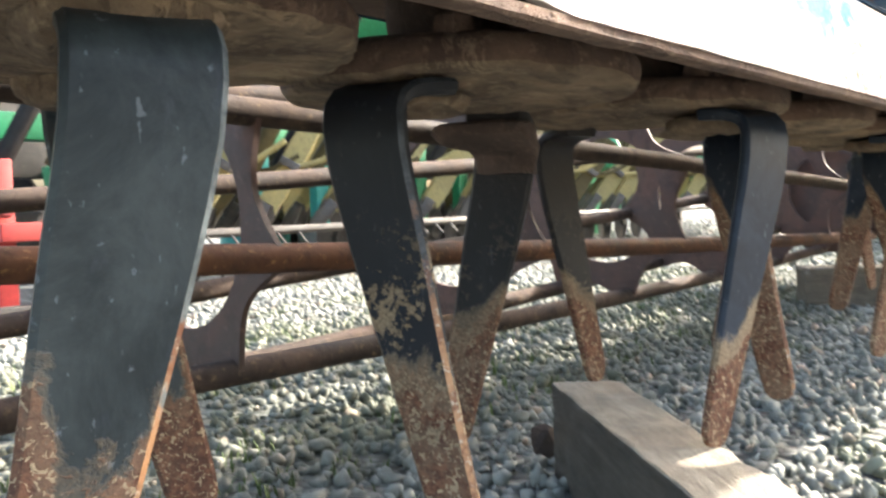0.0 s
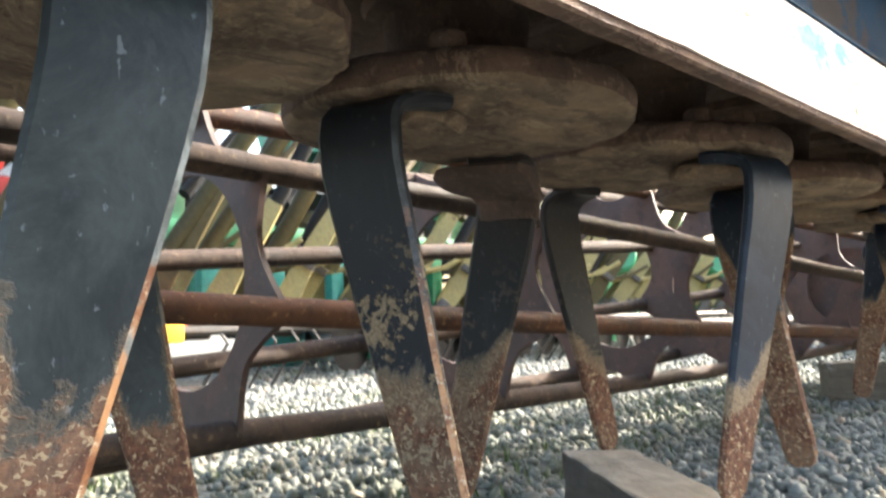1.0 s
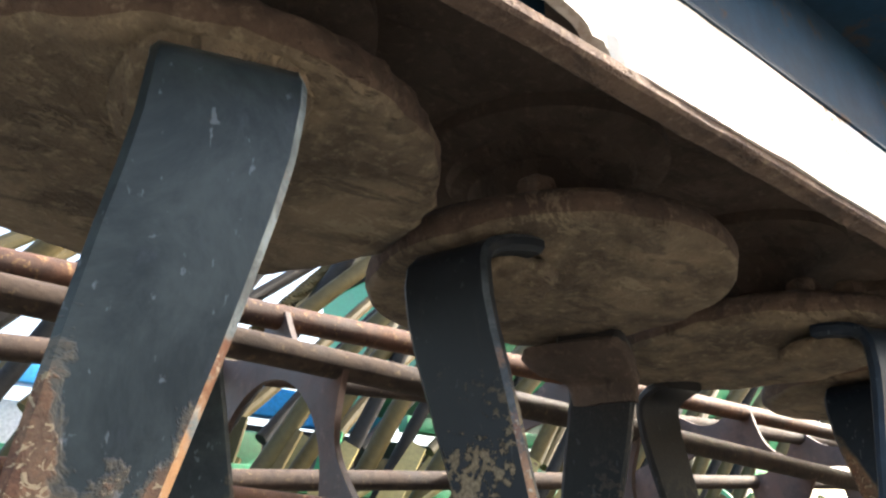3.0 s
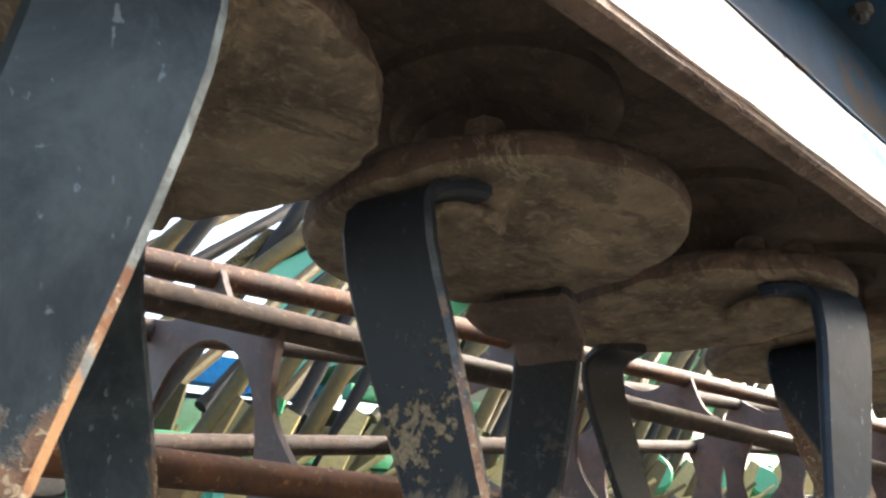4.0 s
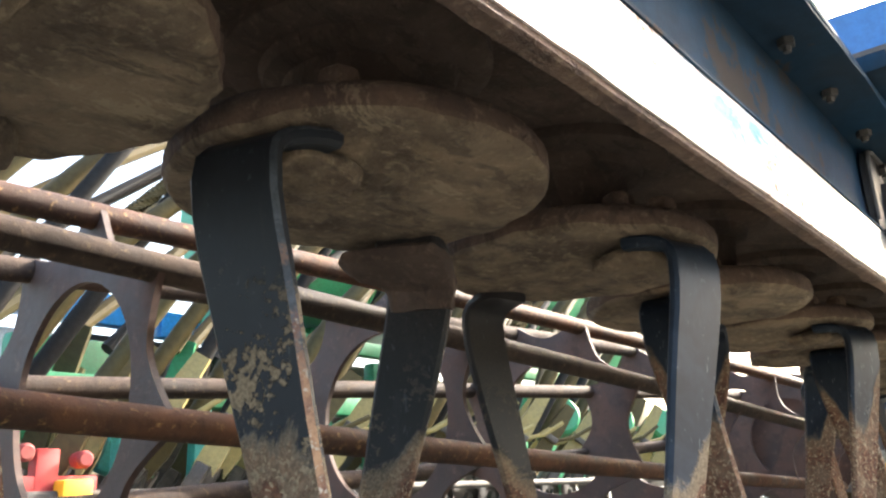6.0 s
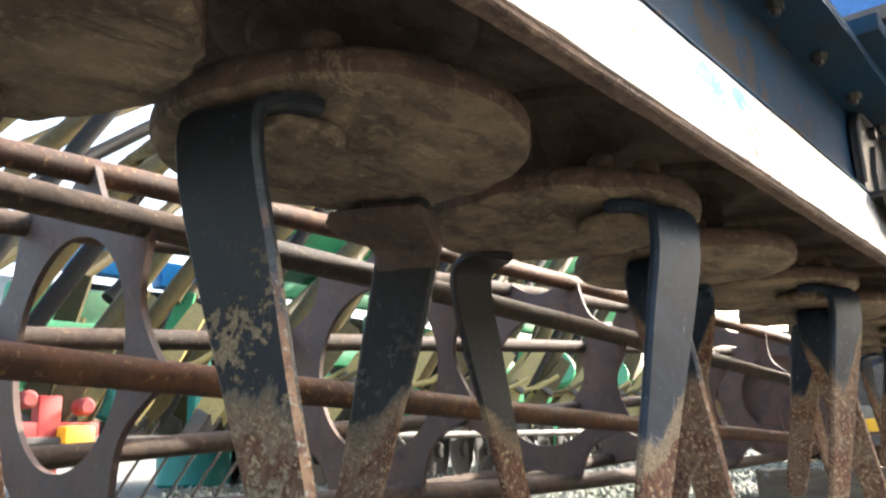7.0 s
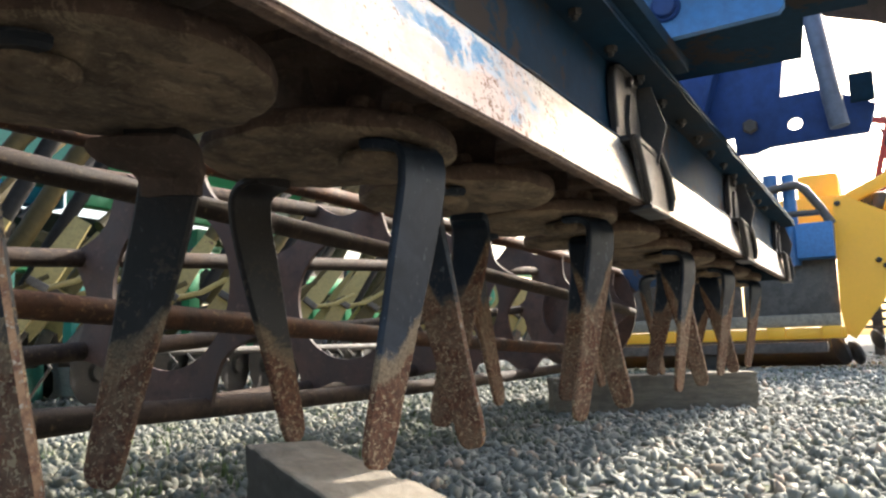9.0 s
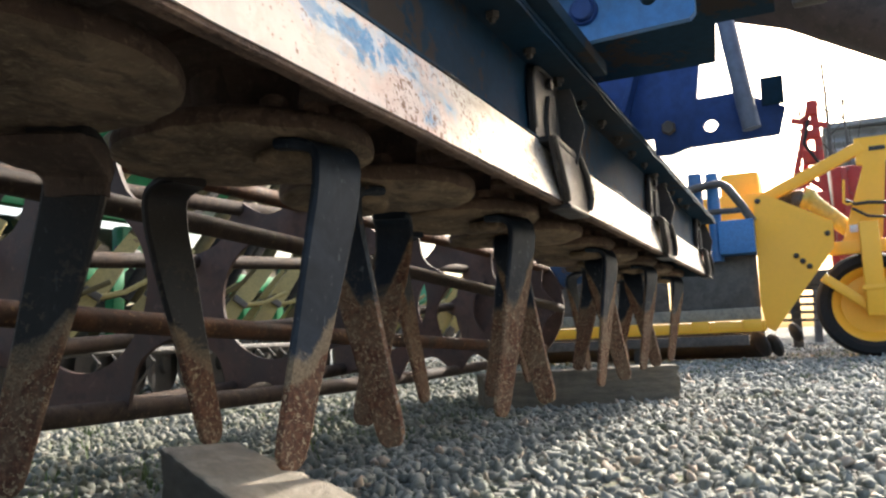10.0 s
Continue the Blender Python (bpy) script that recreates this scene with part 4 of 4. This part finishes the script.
# seed hoses: steep ones in front, flatter ones crossing behind
for i in range(36):
    x = -0.75 + 0.165 * i + rnd.uniform(-0.035, 0.035)
    y = DY + rnd.uniform(-0.10, 0.05)
    mat_ = (M_TAN, M_BLACK, M_OLIVE, M_TAN, M_BLACK)[i % 5]
    lean = rnd.uniform(0.38, 0.50)
    sweep = 0.04 if mat_ is M_BLACK else rnd.uniform(0.34, 0.55)
    r = rnd.uniform(0.033, 0.042) * (0.8 if mat_ is M_BLACK else 1.0)
    pts = []
    for j in range(14):
        u = j / 13.0
        z = 0.50 + 1.75 * u
        pts.append((x + lean * (z - 0.5) + sweep * max(0.0, z - 1.0) ** 1.3 + 0.02 * math.sin(5 * u + i), y + 0.16 - 0.40 * (z - 0.5) * (1.0 if z < 1.5 else 1.5 / z), z))
    name = "black corrugated hose" if mat_ is M_BLACK else "tan seed hose"
    part("hose", tube(pts, r, 12), mat_, drill, name)
for i in range(26):
    x = -0.35 + 0.23 * i + rnd.uniform(-0.05, 0.05)
    tilt = rnd.uniform(0.85, 1.3)
    pts = [(x + tilt * 1.15 * u + 0.05 * math.sin(4 * u + i), DY + 0.40 + 0.08 * (i % 3) + 0.1 * u, 0.85 + 1.15 * u + 0.06 * math.sin(3.1 * u)) for u in [k / 9.0 for k in range(10)]]
    part("hose", tube(pts, rnd.uniform(0.026, 0.038), 10), (M_OLIVE, M_TAN, M_BLACK)[i % 3], drill, "tan seed hose" if i % 3 < 2 else "black corrugated hose")
# ribbed sleeves on some hoses
for i in range(6):
    x = 1.17 + 0.62 * i
    pts = [(x + 0.3 * k / 150 + 0.03 * math.cos(k * 1.3), DY - 0.10 + 0.03 * math.sin(k * 1.3), 1.12 + 0.32 * k / 150) for k in range(151)]
    part("coil_spring", tube(pts, 0.008, 5), M_TAN, drill, "tan ribbed coil")


def coulter(x, y, tilt, tall, tone):
    """A flat coulter arm with a notched foot, boot and pressing disc."""
    out = [(-0.045, 0.0), (-0.02, 0.03), (0.0, 0.005), (0.02, 0.035), (0.045, 0.0), (0.05, 0.10), (0.038, 0.2), (0.05, 0.28), (0.035, tall), (-0.03, tall), (-0.045, tall * 0.6)]
    a = part("coulter_arm", move(slab(out, 0.03), FRONT), tone, drill, "painted coulter arm", pose(x, y, 0.33, 0, tilt, -42))
    part("boot", box(0.06, 0.07, 0.14, (0, 0, -0.07), 0.012), M_STEEL, a, "", pose(-0.01, 0.0, 0.03))
    part("bracket", box(0.085, 0.05, 0.035, (0, 0, 0), 0.006), M_STEEL, a, "", pose(0.0, -0.02, 0.22))
    part("link", tube([(0.03, -0.02, 0.22), (0.11, -0.03, 0.30), (0.17, -0.03, 0.42)], 0.012, 8), tone, a)


for i in range(44):
    x = 1.15 + 0.16 * i + rnd.uniform(-0.03, 0.03)
    coulter(x, DY + 0.12 + 0.18 * (i % 2), rnd.uniform(30, 40), rnd.uniform(0.42, 0.58), M_CREAM if i % 3 else M_TAN)
for i in range(40):
    x = 1.2 + 0.175 * i + rnd.uniform(-0.06, 0.06)
    coulter(x, DY + 0.52 + 0.12 * (i % 3), rnd.uniform(12, 48), rnd.uniform(0.40, 0.66), (M_OLIVE, M_CREAM, M_TAN, M_GREEN, M_DARK)[i % 5])
disc_me = mesh_of(move(lathe([(0, 0.03), (0.04, 0.03), (0.05, 0.008), (0.155, 0.004), (0.165, 0.0), (0.155, -0.004), (0.05, -0.008), (0.04, -0.03), (0, -0.03)], 32), pose(0, 0, 0, 90, 0, 0)), "pressing_disc", 40)
for i in range(17):
    part("pressing_disc", disc_me, M_DARK, drill, "dark steel disc", pose(2.5 + 0.24 * i, DY + 0.55, 0.165, 0, 0, 12))
# following harrow: spring tines on a bar
part("tine_bar", tube([(0.9, DY - 0.05, 0.25), (5.6, DY - 0.05, 0.25)], 0.018, 10), M_DARK, drill)
for i in range(13):
    x = 1.38 + 0.105 * i + (0.5 if i > 4 else 0.0) + (0.6 if i > 8 else 0.0)
    part("spring_tine", tube([(x, DY - 0.05, 0.25), (x + 0.01, DY - 0.10, 0.2), (x - 0.01, DY - 0.04, 0.12), (x - 0.03, DY + 0.03, 0.02)], 0.006, 6), M_DARK, drill)
part("frame_bar", box(6.4, 0.10, 0.10, (2.4, DY + 0.42, 0.66), 0.008), M_GREEN, drill, "green frame bar")
part("frame_bar", box(6.4, 0.08, 0.08, (5.6, DY + 0.62, 1.02), 0.008), M_GREEN, drill, "green frame bar")
for i in range(15):
    x = 1.55 + 0.34 * i
    part("post", box(0.075, 0.06, 0.42, (x, DY + 0.34, 0.45), 0.008), M_TEAL if i < 4 else M_GREEN, drill, "teal post" if i < 4 else "green post")
for i in range(5):
    x = 4.3 + 0.72 * i
    part("housing", move(lathe([(0, 0.03), (0.085, 0.03), (0.09, -0.07), (0.105, -0.08), (0.12, -0.06), (0.12, 0.04), (0.10, 0.06), (0, 0.06)], 28), pose(x, DY + 0.05, 0.64, 78, 0, -38)), M_GREEN, drill, "round green housing")
for i in range(22):
    x = 1.3 + 0.25 * i + rnd.uniform(-0.06, 0.06)
    z = rnd.uniform(0.22, 0.8)
    mat_ = (M_GREEN, M_DARK, M_TEAL, M_STEEL, M_GREEN, M_OLIVE)[i % 6]
    part("casting", box(rnd.uniform(0.1, 0.24), 0.1, rnd.uniform(0.12, 0.34), (0, 0, 0), 0.03), mat_, drill, "", pose(x, DY + 0.78 + 0.1 * (i % 2), z, 0, rnd.uniform(-25, 40), 0))
for i in range(16):
    x = 1.0 + 0.56 * i
    part("metering_housing", box(0.47, 0.10, 0.34 + 0.14 * (i % 2), (x, DY + 1.02, 0.66 + 0.07 * (i % 3)), 0.03), (M_DARK, M_GREEN, M_DARK, M_OLIVE)[i % 4], drill, "dusty seed metering housing")
    part("disc_bracket", box(0.46, 0.06, 0.16, (x + 0.1, DY + 0.92, 0.27), 0.02), M_DARK, drill)
hop = part("hopper", move(slab([(-0.35, 0.0), (0.35, 0.0), (0.62, 0.62), (0.62, 0.8), (-0.62, 0.8), (-0.62, 0.62)], 4.0), STAND), M_GREEN, drill, "green seed hopper", pose(4.6, DY + 1.15, 1.25))
part("lid", box(4.05, 1.3, 0.05, (0, 0, 0.83), 0.015), M_BLACK, hop)
part("leg", box(0.09, 0.09, 1.22, (3.2, DY + 1.15, 0.63), 0.01), M_GREEN, drill)
part("leg", box(0.09, 0.09, 1.22, (5.9, DY + 1.15, 0.63), 0.01), M_GREEN, drill)
wheel_me = mesh_of(move(lathe([(0, 0.06), (0.07, 0.06), (0.1, 0.04), (0.19, 0.05), (0.2, 0.085), (0.29, 0.09), (0.32, 0.06), (0.325, 0.0), (0.32, -0.06), (0.29, -0.09), (0.2, -0.085), (0.19, -0.05), (0, -0.05)], 40), pose(0, 0, 0, 90, 0, 0)), "wheel", 30)
for x in (3.0, 5.6):
    part("wheel", wheel_me, M_BLACK, drill, "black tyred wheel", pose(x, DY + 1.5, 0.325))


# ---- red gear carrier beside the drill ----
red = thing("red_implement", "red implement with round hubs and a yellow gearbox", "farm machine")
hub2 = mesh_of(move(lathe([(0, -0.05), (0.014, -0.05), (0.016, -0.03), (0.027, -0.026), (0.029, -0.01), (0.029, 0.03), (0.02, 0.04), (0, 0.04)], 24), pose(0, 0, 0, 90, 0, 0)), "hub", 35)
for x, z in ((1.02, 0.385), (1.21, 0.365), (0.70, 0.36)):
    part("hub", hub2, M_REDDARK, red, "round red hub", pose(x, DY - 0.02, z))
part("upright", box(0.075, 0.06, 0.40, (1.10, DY, 0.20), 0.008), M_RED, red)
part("upright", box(0.06, 0.06, 0.52, (0.72, DY + 0.05, 0.26), 0.008), M_RED, red)
part("cross_arm", box(0.58, 0.055, 0.06, (0.98, DY, 0.285), 0.008), M_RED, red)
part("gearbox", box(0.10, 0.09, 0.09, (1.175, DY - 0.05, 0.255), 0.012), M_YELLOW, red, "yellow gearbox")
part("boom", tube([(0.35, DY + 0.2, 0.25), (0.75, DY + 0.2, 0.95)], 0.03, 10), M_RED, red)
part("skid", box(0.9, 0.08, 0.05, (0.9, DY + 0.03, 0.025), 0.01), M_DARK, red)

# ---- things further back ----
blue = thing("blue_trailer", "blue and white farm trailer parked behind the drill", "trailer")
for x0, x1, z0, z1 in ((0.55, 1.76, 1.21, 1.39), (1.80, 2.40, 1.20, 1.38), (2.44, 3.10, 1.17, 1.33), (3.6, 4.0, 1.1, 1.22)):
    part("board", box(x1 - x0, 0.12, z1 - z0, ((x0 + x1) / 2, 4.0, (z0 + z1) / 2), 0.015), M_SKYBLUE, blue, "bright blue side board")
part("panel", box(1.5, 0.3, 0.26, (1.25, 4.22, 1.02), 0.03), M_WHITE, blue, "white side panel")
part("tailboard", box(2.3, 0.3, 0.34, (3.2, 4.22, 1.0), 0.03), M_DARK, blue, "soiled dark tailboard")
part("chassis", box(3.9, 0.5, 0.14, (2.3, 4.3, 0.80), 0.02), M_DARK, blue)
for x in (0.75, 1.25, 3.3, 3.8):
    part("wheel", wheel_me, M_BLACK, blue, "black tyred wheel", pose(x, 4.3, 0.325))
for x in (0.5, 1.9, 4.1):
    part("stanchion", box(0.06, 0.06, 0.75, (x, 4.3, 0.375), 0.008), M_DARK, blue)
part("lamp", box(0.16, 0.05, 0.12, (1.1, 3.93, 0.98), 0.02), M_RED, blue, "red rear lamp")
sack = [(M_WHITE, "white plastic tank", 3.9, 3.9, 0.5), (M_TEAL, "teal plastic tank", 2.6, 3.75, 0.42), (M_WHITE, "white plastic drum", 3.1, 3.7, 0.34)]
for mat_, lab, x, y, h in sack:
    solo("drum", lathe([(0, 0), (0.19, 0), (0.21, 0.02), (0.21, h * 0.9), (0.17, h), (0.05, h), (0.05, h + 0.03), (0, h + 0.03)], 28), mat_, lab + " standing on the gravel", "drum", pose(x, y, 0.0), "drums behind the drill")

# ---- yellow machine beyond the end of the harrow ----
YX = 6.0
yel = thing("yellow_machine", "yellow bed tiller with chipped paint and a trailing wheel", "farm machine")
part("side_panel", move(slab([(-0.285, 0.235), (-0.262, 0.40), (-0.272, 1.165), (-0.36, 1.175), (-0.772, 0.94), (-0.765, 0.76), (-0.34, 0.20)], 0.02), STAND), M_YELLOW, yel, "", pose(YX, 0, 0))
part("rear_panel", box(0.02, 1.1, 0.30, (YX + 0.5, 0.05, 1.12), 0.006), M_YELLOW, yel)
part("cowl", box(0.5, 0.30, 0.45, (YX + 0.85, -0.155, 1.245), 0.04), M_YELLOW, yel)
part("grey_shield", box(0.02, 0.62, 0.40, (YX + 0.03, 0.05, 0.575), 0.006), M_STEEL, yel, "dull grey metal shield")
part("grey_shield", box(0.02, 1.55, 0.50, (YX + 0.05, 1.15, 0.60), 0.006), M_SKID, yel, "dull brown metal shield")
part("wood_beam", box(0.09, 1.9, 0.085, (YX - 0.02, 0.69, 0.335), 0.01), M_WOOD, yel, "weathered wooden beam")
rail = part("lower_rail", box(0.08, 2.1, 0.075, (YX - 0.04, 0.76, 0.245), 0.01), M_YELLOW, yel)
for y in (-0.2, 0.15, 0.62, 0.9):
    part("stop", box(0.03, 0.12, 0.085, (YX - 0.09, y, 0.25), 0.006), M_YELLOW, yel)
part("skid", box(0.10, 2.1, 0.075, (YX - 0.04, 0.88, 0.15), 0.012), M_SKID, yel, "dull brown steel skid")
part("skid_foot", box(0.08, 0.10, 0.12, (YX, 0.6, 0.06), 0.01), M_DARK, yel)
part("skid_foot", box(0.08, 0.10, 0.12, (YX, 1.6, 0.06), 0.01), M_DARK, yel)
part("blue_box", box(0.3, 0.235, 0.24, (YX - 0.02, -0.15, 0.875), 0.01), M_BLUE, yel, "blue toolbox")
part("blue_cylinder", tube([(YX, 0.0, 0.72), (YX, 0.0, 1.37)], 0.045, 16), M_BLUE, yel)
part("blue_cylinder", tube([(YX, 0.12, 0.72), (YX, 0.12, 1.38)], 0.05, 16), M_BLUE, yel)
part("hand_rail", tube([(YX - 0.1, 0.22, 1.24), (YX - 0.1, 0.02, 1.27), (YX - 0.1, -0.06, 1.275), (YX - 0.1, -0.11, 1.24), (YX - 0.1, -0.2, 1.1), (YX - 0.1, -0.262, 0.98)], 0.03, 12), M_STEEL, yel, "dull steel hand rail")
part("hand_rail", tube([(YX - 0.1, 0.1, 1.075), (YX - 0.1, -0.19, 1.07)], 0.022, 10), M_STEEL, yel)
part("boom", box(0.06, 0.76, 0.085, (0, 0, 0), 0.008), M_YELLOW, yel, "", pose(YX + 0.1, -0.655, 1.30, -24.5, 0, 0))
part("mast", move(slab([(-0.824, 0.80), (-1.07, 0.80), (-1.135, 1.34), (-1.17, 1.36), (-1.17, 1.515), (-0.955, 1.515), (-0.955, 1.33), (-0.995, 1.32)], 0.05), STAND), M_YELLOW, yel, "", pose(YX + 0.1, 0, 0))
part("slot", box(0.012, 0.10, 0.03, (YX + 0.072, -1.09, 1.43), 0.004), M_DARK, yel)
part("beam", box(0.08, 0.50, 0.09, (YX + 0.08, -0.98, 0.755), 0.01), M_YELLOW, yel)
part("leg", box(0.07, 0.12, 0.64, (YX + 0.0, -0.985, 0.60), 0.01), M_YELLOW, yel)
part("leg_band", box(0.078, 0.15, 0.035, (YX + 0.0, -0.985, 0.47), 0.006), M_YELLOW, yel)
part("cable", tube([(YX + 0.02, -0.86, 1.08), (YX + 0.0, -0.92, 1.045), (YX + 0.01, -1.0, 1.05), (YX + 0.0, -1.16, 1.03)], 0.012, 8), M_DARK, yel)
part("cable", tube([(YX + 0.02, -0.9, 1.02), (YX + 0.0, -0.99, 0.955), (YX + 0.0, -1.16, 0.93)], 0.01, 8), M_DARK, yel)
part("hook", tube([(YX, -0.862, 1.22), (YX, -0.850, 1.06), (YX, -0.875, 1.045), (YX, -0.90, 1.05)], 0.009, 8), M_YELLOW, yel)
part("sticker", box(0.004, 0.05, 0.05, (YX + 0.072, -0.90, 0.885), 0.001), M_WHITE, yel, "white square sticker")
part("shaft", tube([(YX + 0.2, -0.60, 1.15), (YX + 0.2, -0.635, 1.135), (YX + 0.2, -0.66, 1.11), (YX + 0.2, -0.90, 0.87)], 0.06, 20, None, True, [0.09, 0.09, 0.062, 0.055]), M_SHAFT, yel, "dull yellow drive shaft guard")
part("joint", box(0.12, 0.10, 0.12, (YX + 0.2, -0.56, 1.15), 0.03), M_STEEL, yel)
part("joint", box(0.08, 0.12, 0.09, (YX + 0.2, -0.46, 1.165), 0.02), M_DARK, yel)
tyre = part("tyre", move(lathe([(0.25, 0.06), (0.29, 0.10), (0.335, 0.095), (0.357, 0.06), (0.36, 0.0), (0.357, -0.06), (0.335, -0.095), (0.29, -0.10), (0.25, -0.06)], 56), pose(0, 0, 0, 0, 90, 0)), M_BLACK, yel, "black rubber tyre", pose(YX + 0.18, -0.975, 0.362))
part("rim", move(lathe([(0, -0.06), (0.05, -0.06), (0.06, -0.025), (0.2, -0.02), (0.225, -0.055), (0.262, -0.07), (0.268, -0.055), (0.268, 0.06), (0, 0.06)], 48), pose(0, 0, 0, 0, 90, 0)), M_YELLOW, tyre, "yellow wheel rim")
# drum added to darken the gap under the skid, where shadow lies
part("rotor_drum", move(lathe([(0, -1.0), (0.13, -1.0), (0.14, -0.98), (0.14, 0.98), (0.13, 1.0), (0, 1.0)], 20), pose(YX + 0.4, 0.75, 0.15, 90, 0, 0)), M_DARK, yel, "dark rotor drum added in the shaded gap under the skid")
part("fork", box(0.03, 0.42, 0.065, (0, 0, 0), 0.008), M_YELLOW, yel, "", pose(YX + 0.03, -0.84, 0.43, 39, 0, 0))
for y, z in ((-0.52, 0.72), (-0.56, 0.68), (-0.6, 0.64), (-0.73, 0.86), (-0.30, 1.13)):
    part("bolt", move(lathe([(0, 0), (0.017, 0), (0.020, 0.010), (0.012, 0.022), (0, 0.024)], 8), pose(YX - 0.01, y, z, 0, -90, 0)), M_DARK, yel)
for y, r in ((-0.33, 0.085), (-0.47, 0.07), (-0.24, 0.1)):
    part("cutter", move(lathe([(0, -0.03), (r * 0.5, -0.03), (r, -0.008), (r, 0.008), (r * 0.5, 0.03), (0, 0.03)], 20), pose(YX + 0.1, y, r + (0.12 if r < 0.08 else 0.02), 70, 0, 30)), M_DARK, yel, "dark cutter disc")

# ---- red machine behind it ----
redm = thing("red_loader", "tall red machine with a tapering mast and cab panel", "farm machine")
RX = 9.0
part("panel", box(0.4, 0.75, 0.95, (RX + 0.1, -1.28, 1.36), 0.02), M_RED, redm)
part("rib", box(0.06, 0.05, 0.9, (RX - 0.14, -1.02, 1.36), 0.01), M_RED, redm)
part("rib", box(0.06, 0.05, 0.9, (RX - 0.14, -1.5, 1.36), 0.01), M_RED, redm)


def bar(y0, z0, y1, z1, w, x=RX):
    """A straight square bar between two points of the mast's plane."""
    ln = math.hypot(y1 - y0, z1 - z0)
    return move(box(w, ln, w, (0, 0, 0), w * 0.12), pose(x, (y0 + y1) / 2, (z0 + z1) / 2, math.degrees(math.atan2(z1 - z0, y1 - y0)), 0, 0))


part("leg", bar(-0.76, 2.52, -0.50, 1.5, 0.055), M_RED, redm)
part("leg", bar(-0.80, 2.52, -0.88, 0.75, 0.075), M_RED, redm)
part("leg", bar(-0.72, 2.45, -0.62, 1.05, 0.06, RX + 0.2), M_RED, redm)
part("head", box(0.14, 0.11, 0.16, (RX, -0.79, 2.5), 0.03), M_RED, redm)
part("cross_bar", bar(-0.58, 2.40, -0.92, 2.30, 0.055), M_RED, redm)
part("bracket", box(0.12, 0.17, 0.10, (RX, -0.76, 2.22), 0.03), M_RED, redm)
part("knuckle", box(0.12, 0.13, 0.15, (RX, -0.72, 1.98), 0.03), M_RED, redm)
for k, (y0, z0, y1, z1) in enumerate(((-0.64, 2.05, -0.84, 1.86), (-0.60, 1.84, -0.86, 1.62), (-0.84, 1.84, -0.56, 1.64), (-0.52, 1.62, -0.87, 1.42))):
    part("brace", bar(y0, z0, y1, z1, 0.05), M_RED, redm)
part("hose", tube([(RX - 0.1, -0.74, 2.35), (RX - 0.16, -0.68, 2.1), (RX - 0.12, -0.80, 1.9), (RX - 0.1, -0.70, 1.7)], 0.018, 8), M_BLACK, redm, "black hydraulic hose")
part("deck", box(0.5, 0.75, 0.12, (RX, -0.5, 1.52), 0.03), M_RED, redm)
for k in range(5):
    part("rod", bar(-0.40 + 0.02 * k, 0.62 - 0.08 * k, -0.95, 0.60 - 0.08 * k, 0.03), M_DARK, redm)
part("base", box(0.5, 1.5, 0.16, (RX + 0.2, -1.05, 0.72), 0.03), M_DARK, redm)
for y in (-0.45, -1.6):
    part("foot", box(0.14, 0.10, 0.72, (RX + 0.2, y, 0.36), 0.02), M_DARK, redm)

# bare young trees behind the red machine
def bare_tree(x, y, h, seed):
    g = random.Random(seed)
    tree = thing("bare_tree", "thin leafless young tree behind the red machine", "tree", pose(x, y, 0), "bare trees")
    pts = [(0.04 * math.sin(3 * u + seed), 0.05 * math.sin(2.2 * u + seed), h * u) for u in [k / 9 for k in range(10)]]
    part("trunk", tube(pts, 0.05, 8, None, True, [0.055 * (1 - 0.85 * k / 9) for k in range(10)]), M_BARK, tree)
    for k in range(16):
        u = g.uniform(0.4, 0.95)
        a = g.uniform(0, 6.28)
        ln = g.uniform(0.25, 0.7) * (1.15 - u)
        b0 = Vector((0.04 * math.sin(3 * u + seed), 0.05 * math.sin(2.2 * u + seed), h * u))
        mid_ = b0 + Vector((math.cos(a), math.sin(a), 0.9)) * ln * 0.5
        end = b0 + Vector((math.cos(a) * 0.8, math.sin(a) * 0.8, 1.9)) * ln
        part("limb", tube([b0, mid_, end], 0.012, 5, None, True, [0.014, 0.009, 0.004]), M_BARK, tree)


bare_tree(11.5, -0.98, 4.1, 3)
bare_tree(12.5, -1.32, 3.6, 5)
bare_tree(12.2, -0.70, 3.5, 9)

# ---- shed across the yard ----
shed = thing("shed", "grey corrugated metal shed across the yard", "shed")
wall = bmesh.new()
NW, DZ = 260, 7.0
ring = []
for k in range(NW + 1):
    z = 4.05 * k / NW
    ring.append((0.05 * math.sin(2 * math.pi * z / 0.2), z))
front = [[wall.verts.new((x0 + dx, yy, z)) for dx, z in ring] for x0, yy in ((0, -14.0), (0, -1.2))]
for k in range(NW):
    wall.faces.new((front[0][k], front[1][k], front[1][k + 1], front[0][k + 1]))
part("wall", wall, M_SHED, shed, "grey corrugated cladding", pose(17.0, 0, 0))
part("body", box(6, 12.6, 3.95, (20.1, -7.6, 1.975), 0.05), M_SHED, shed)
part("roof", box(7, 12.9, 0.12, (20.3, -7.6, 4.05), 0.04), M_SHED, shed)
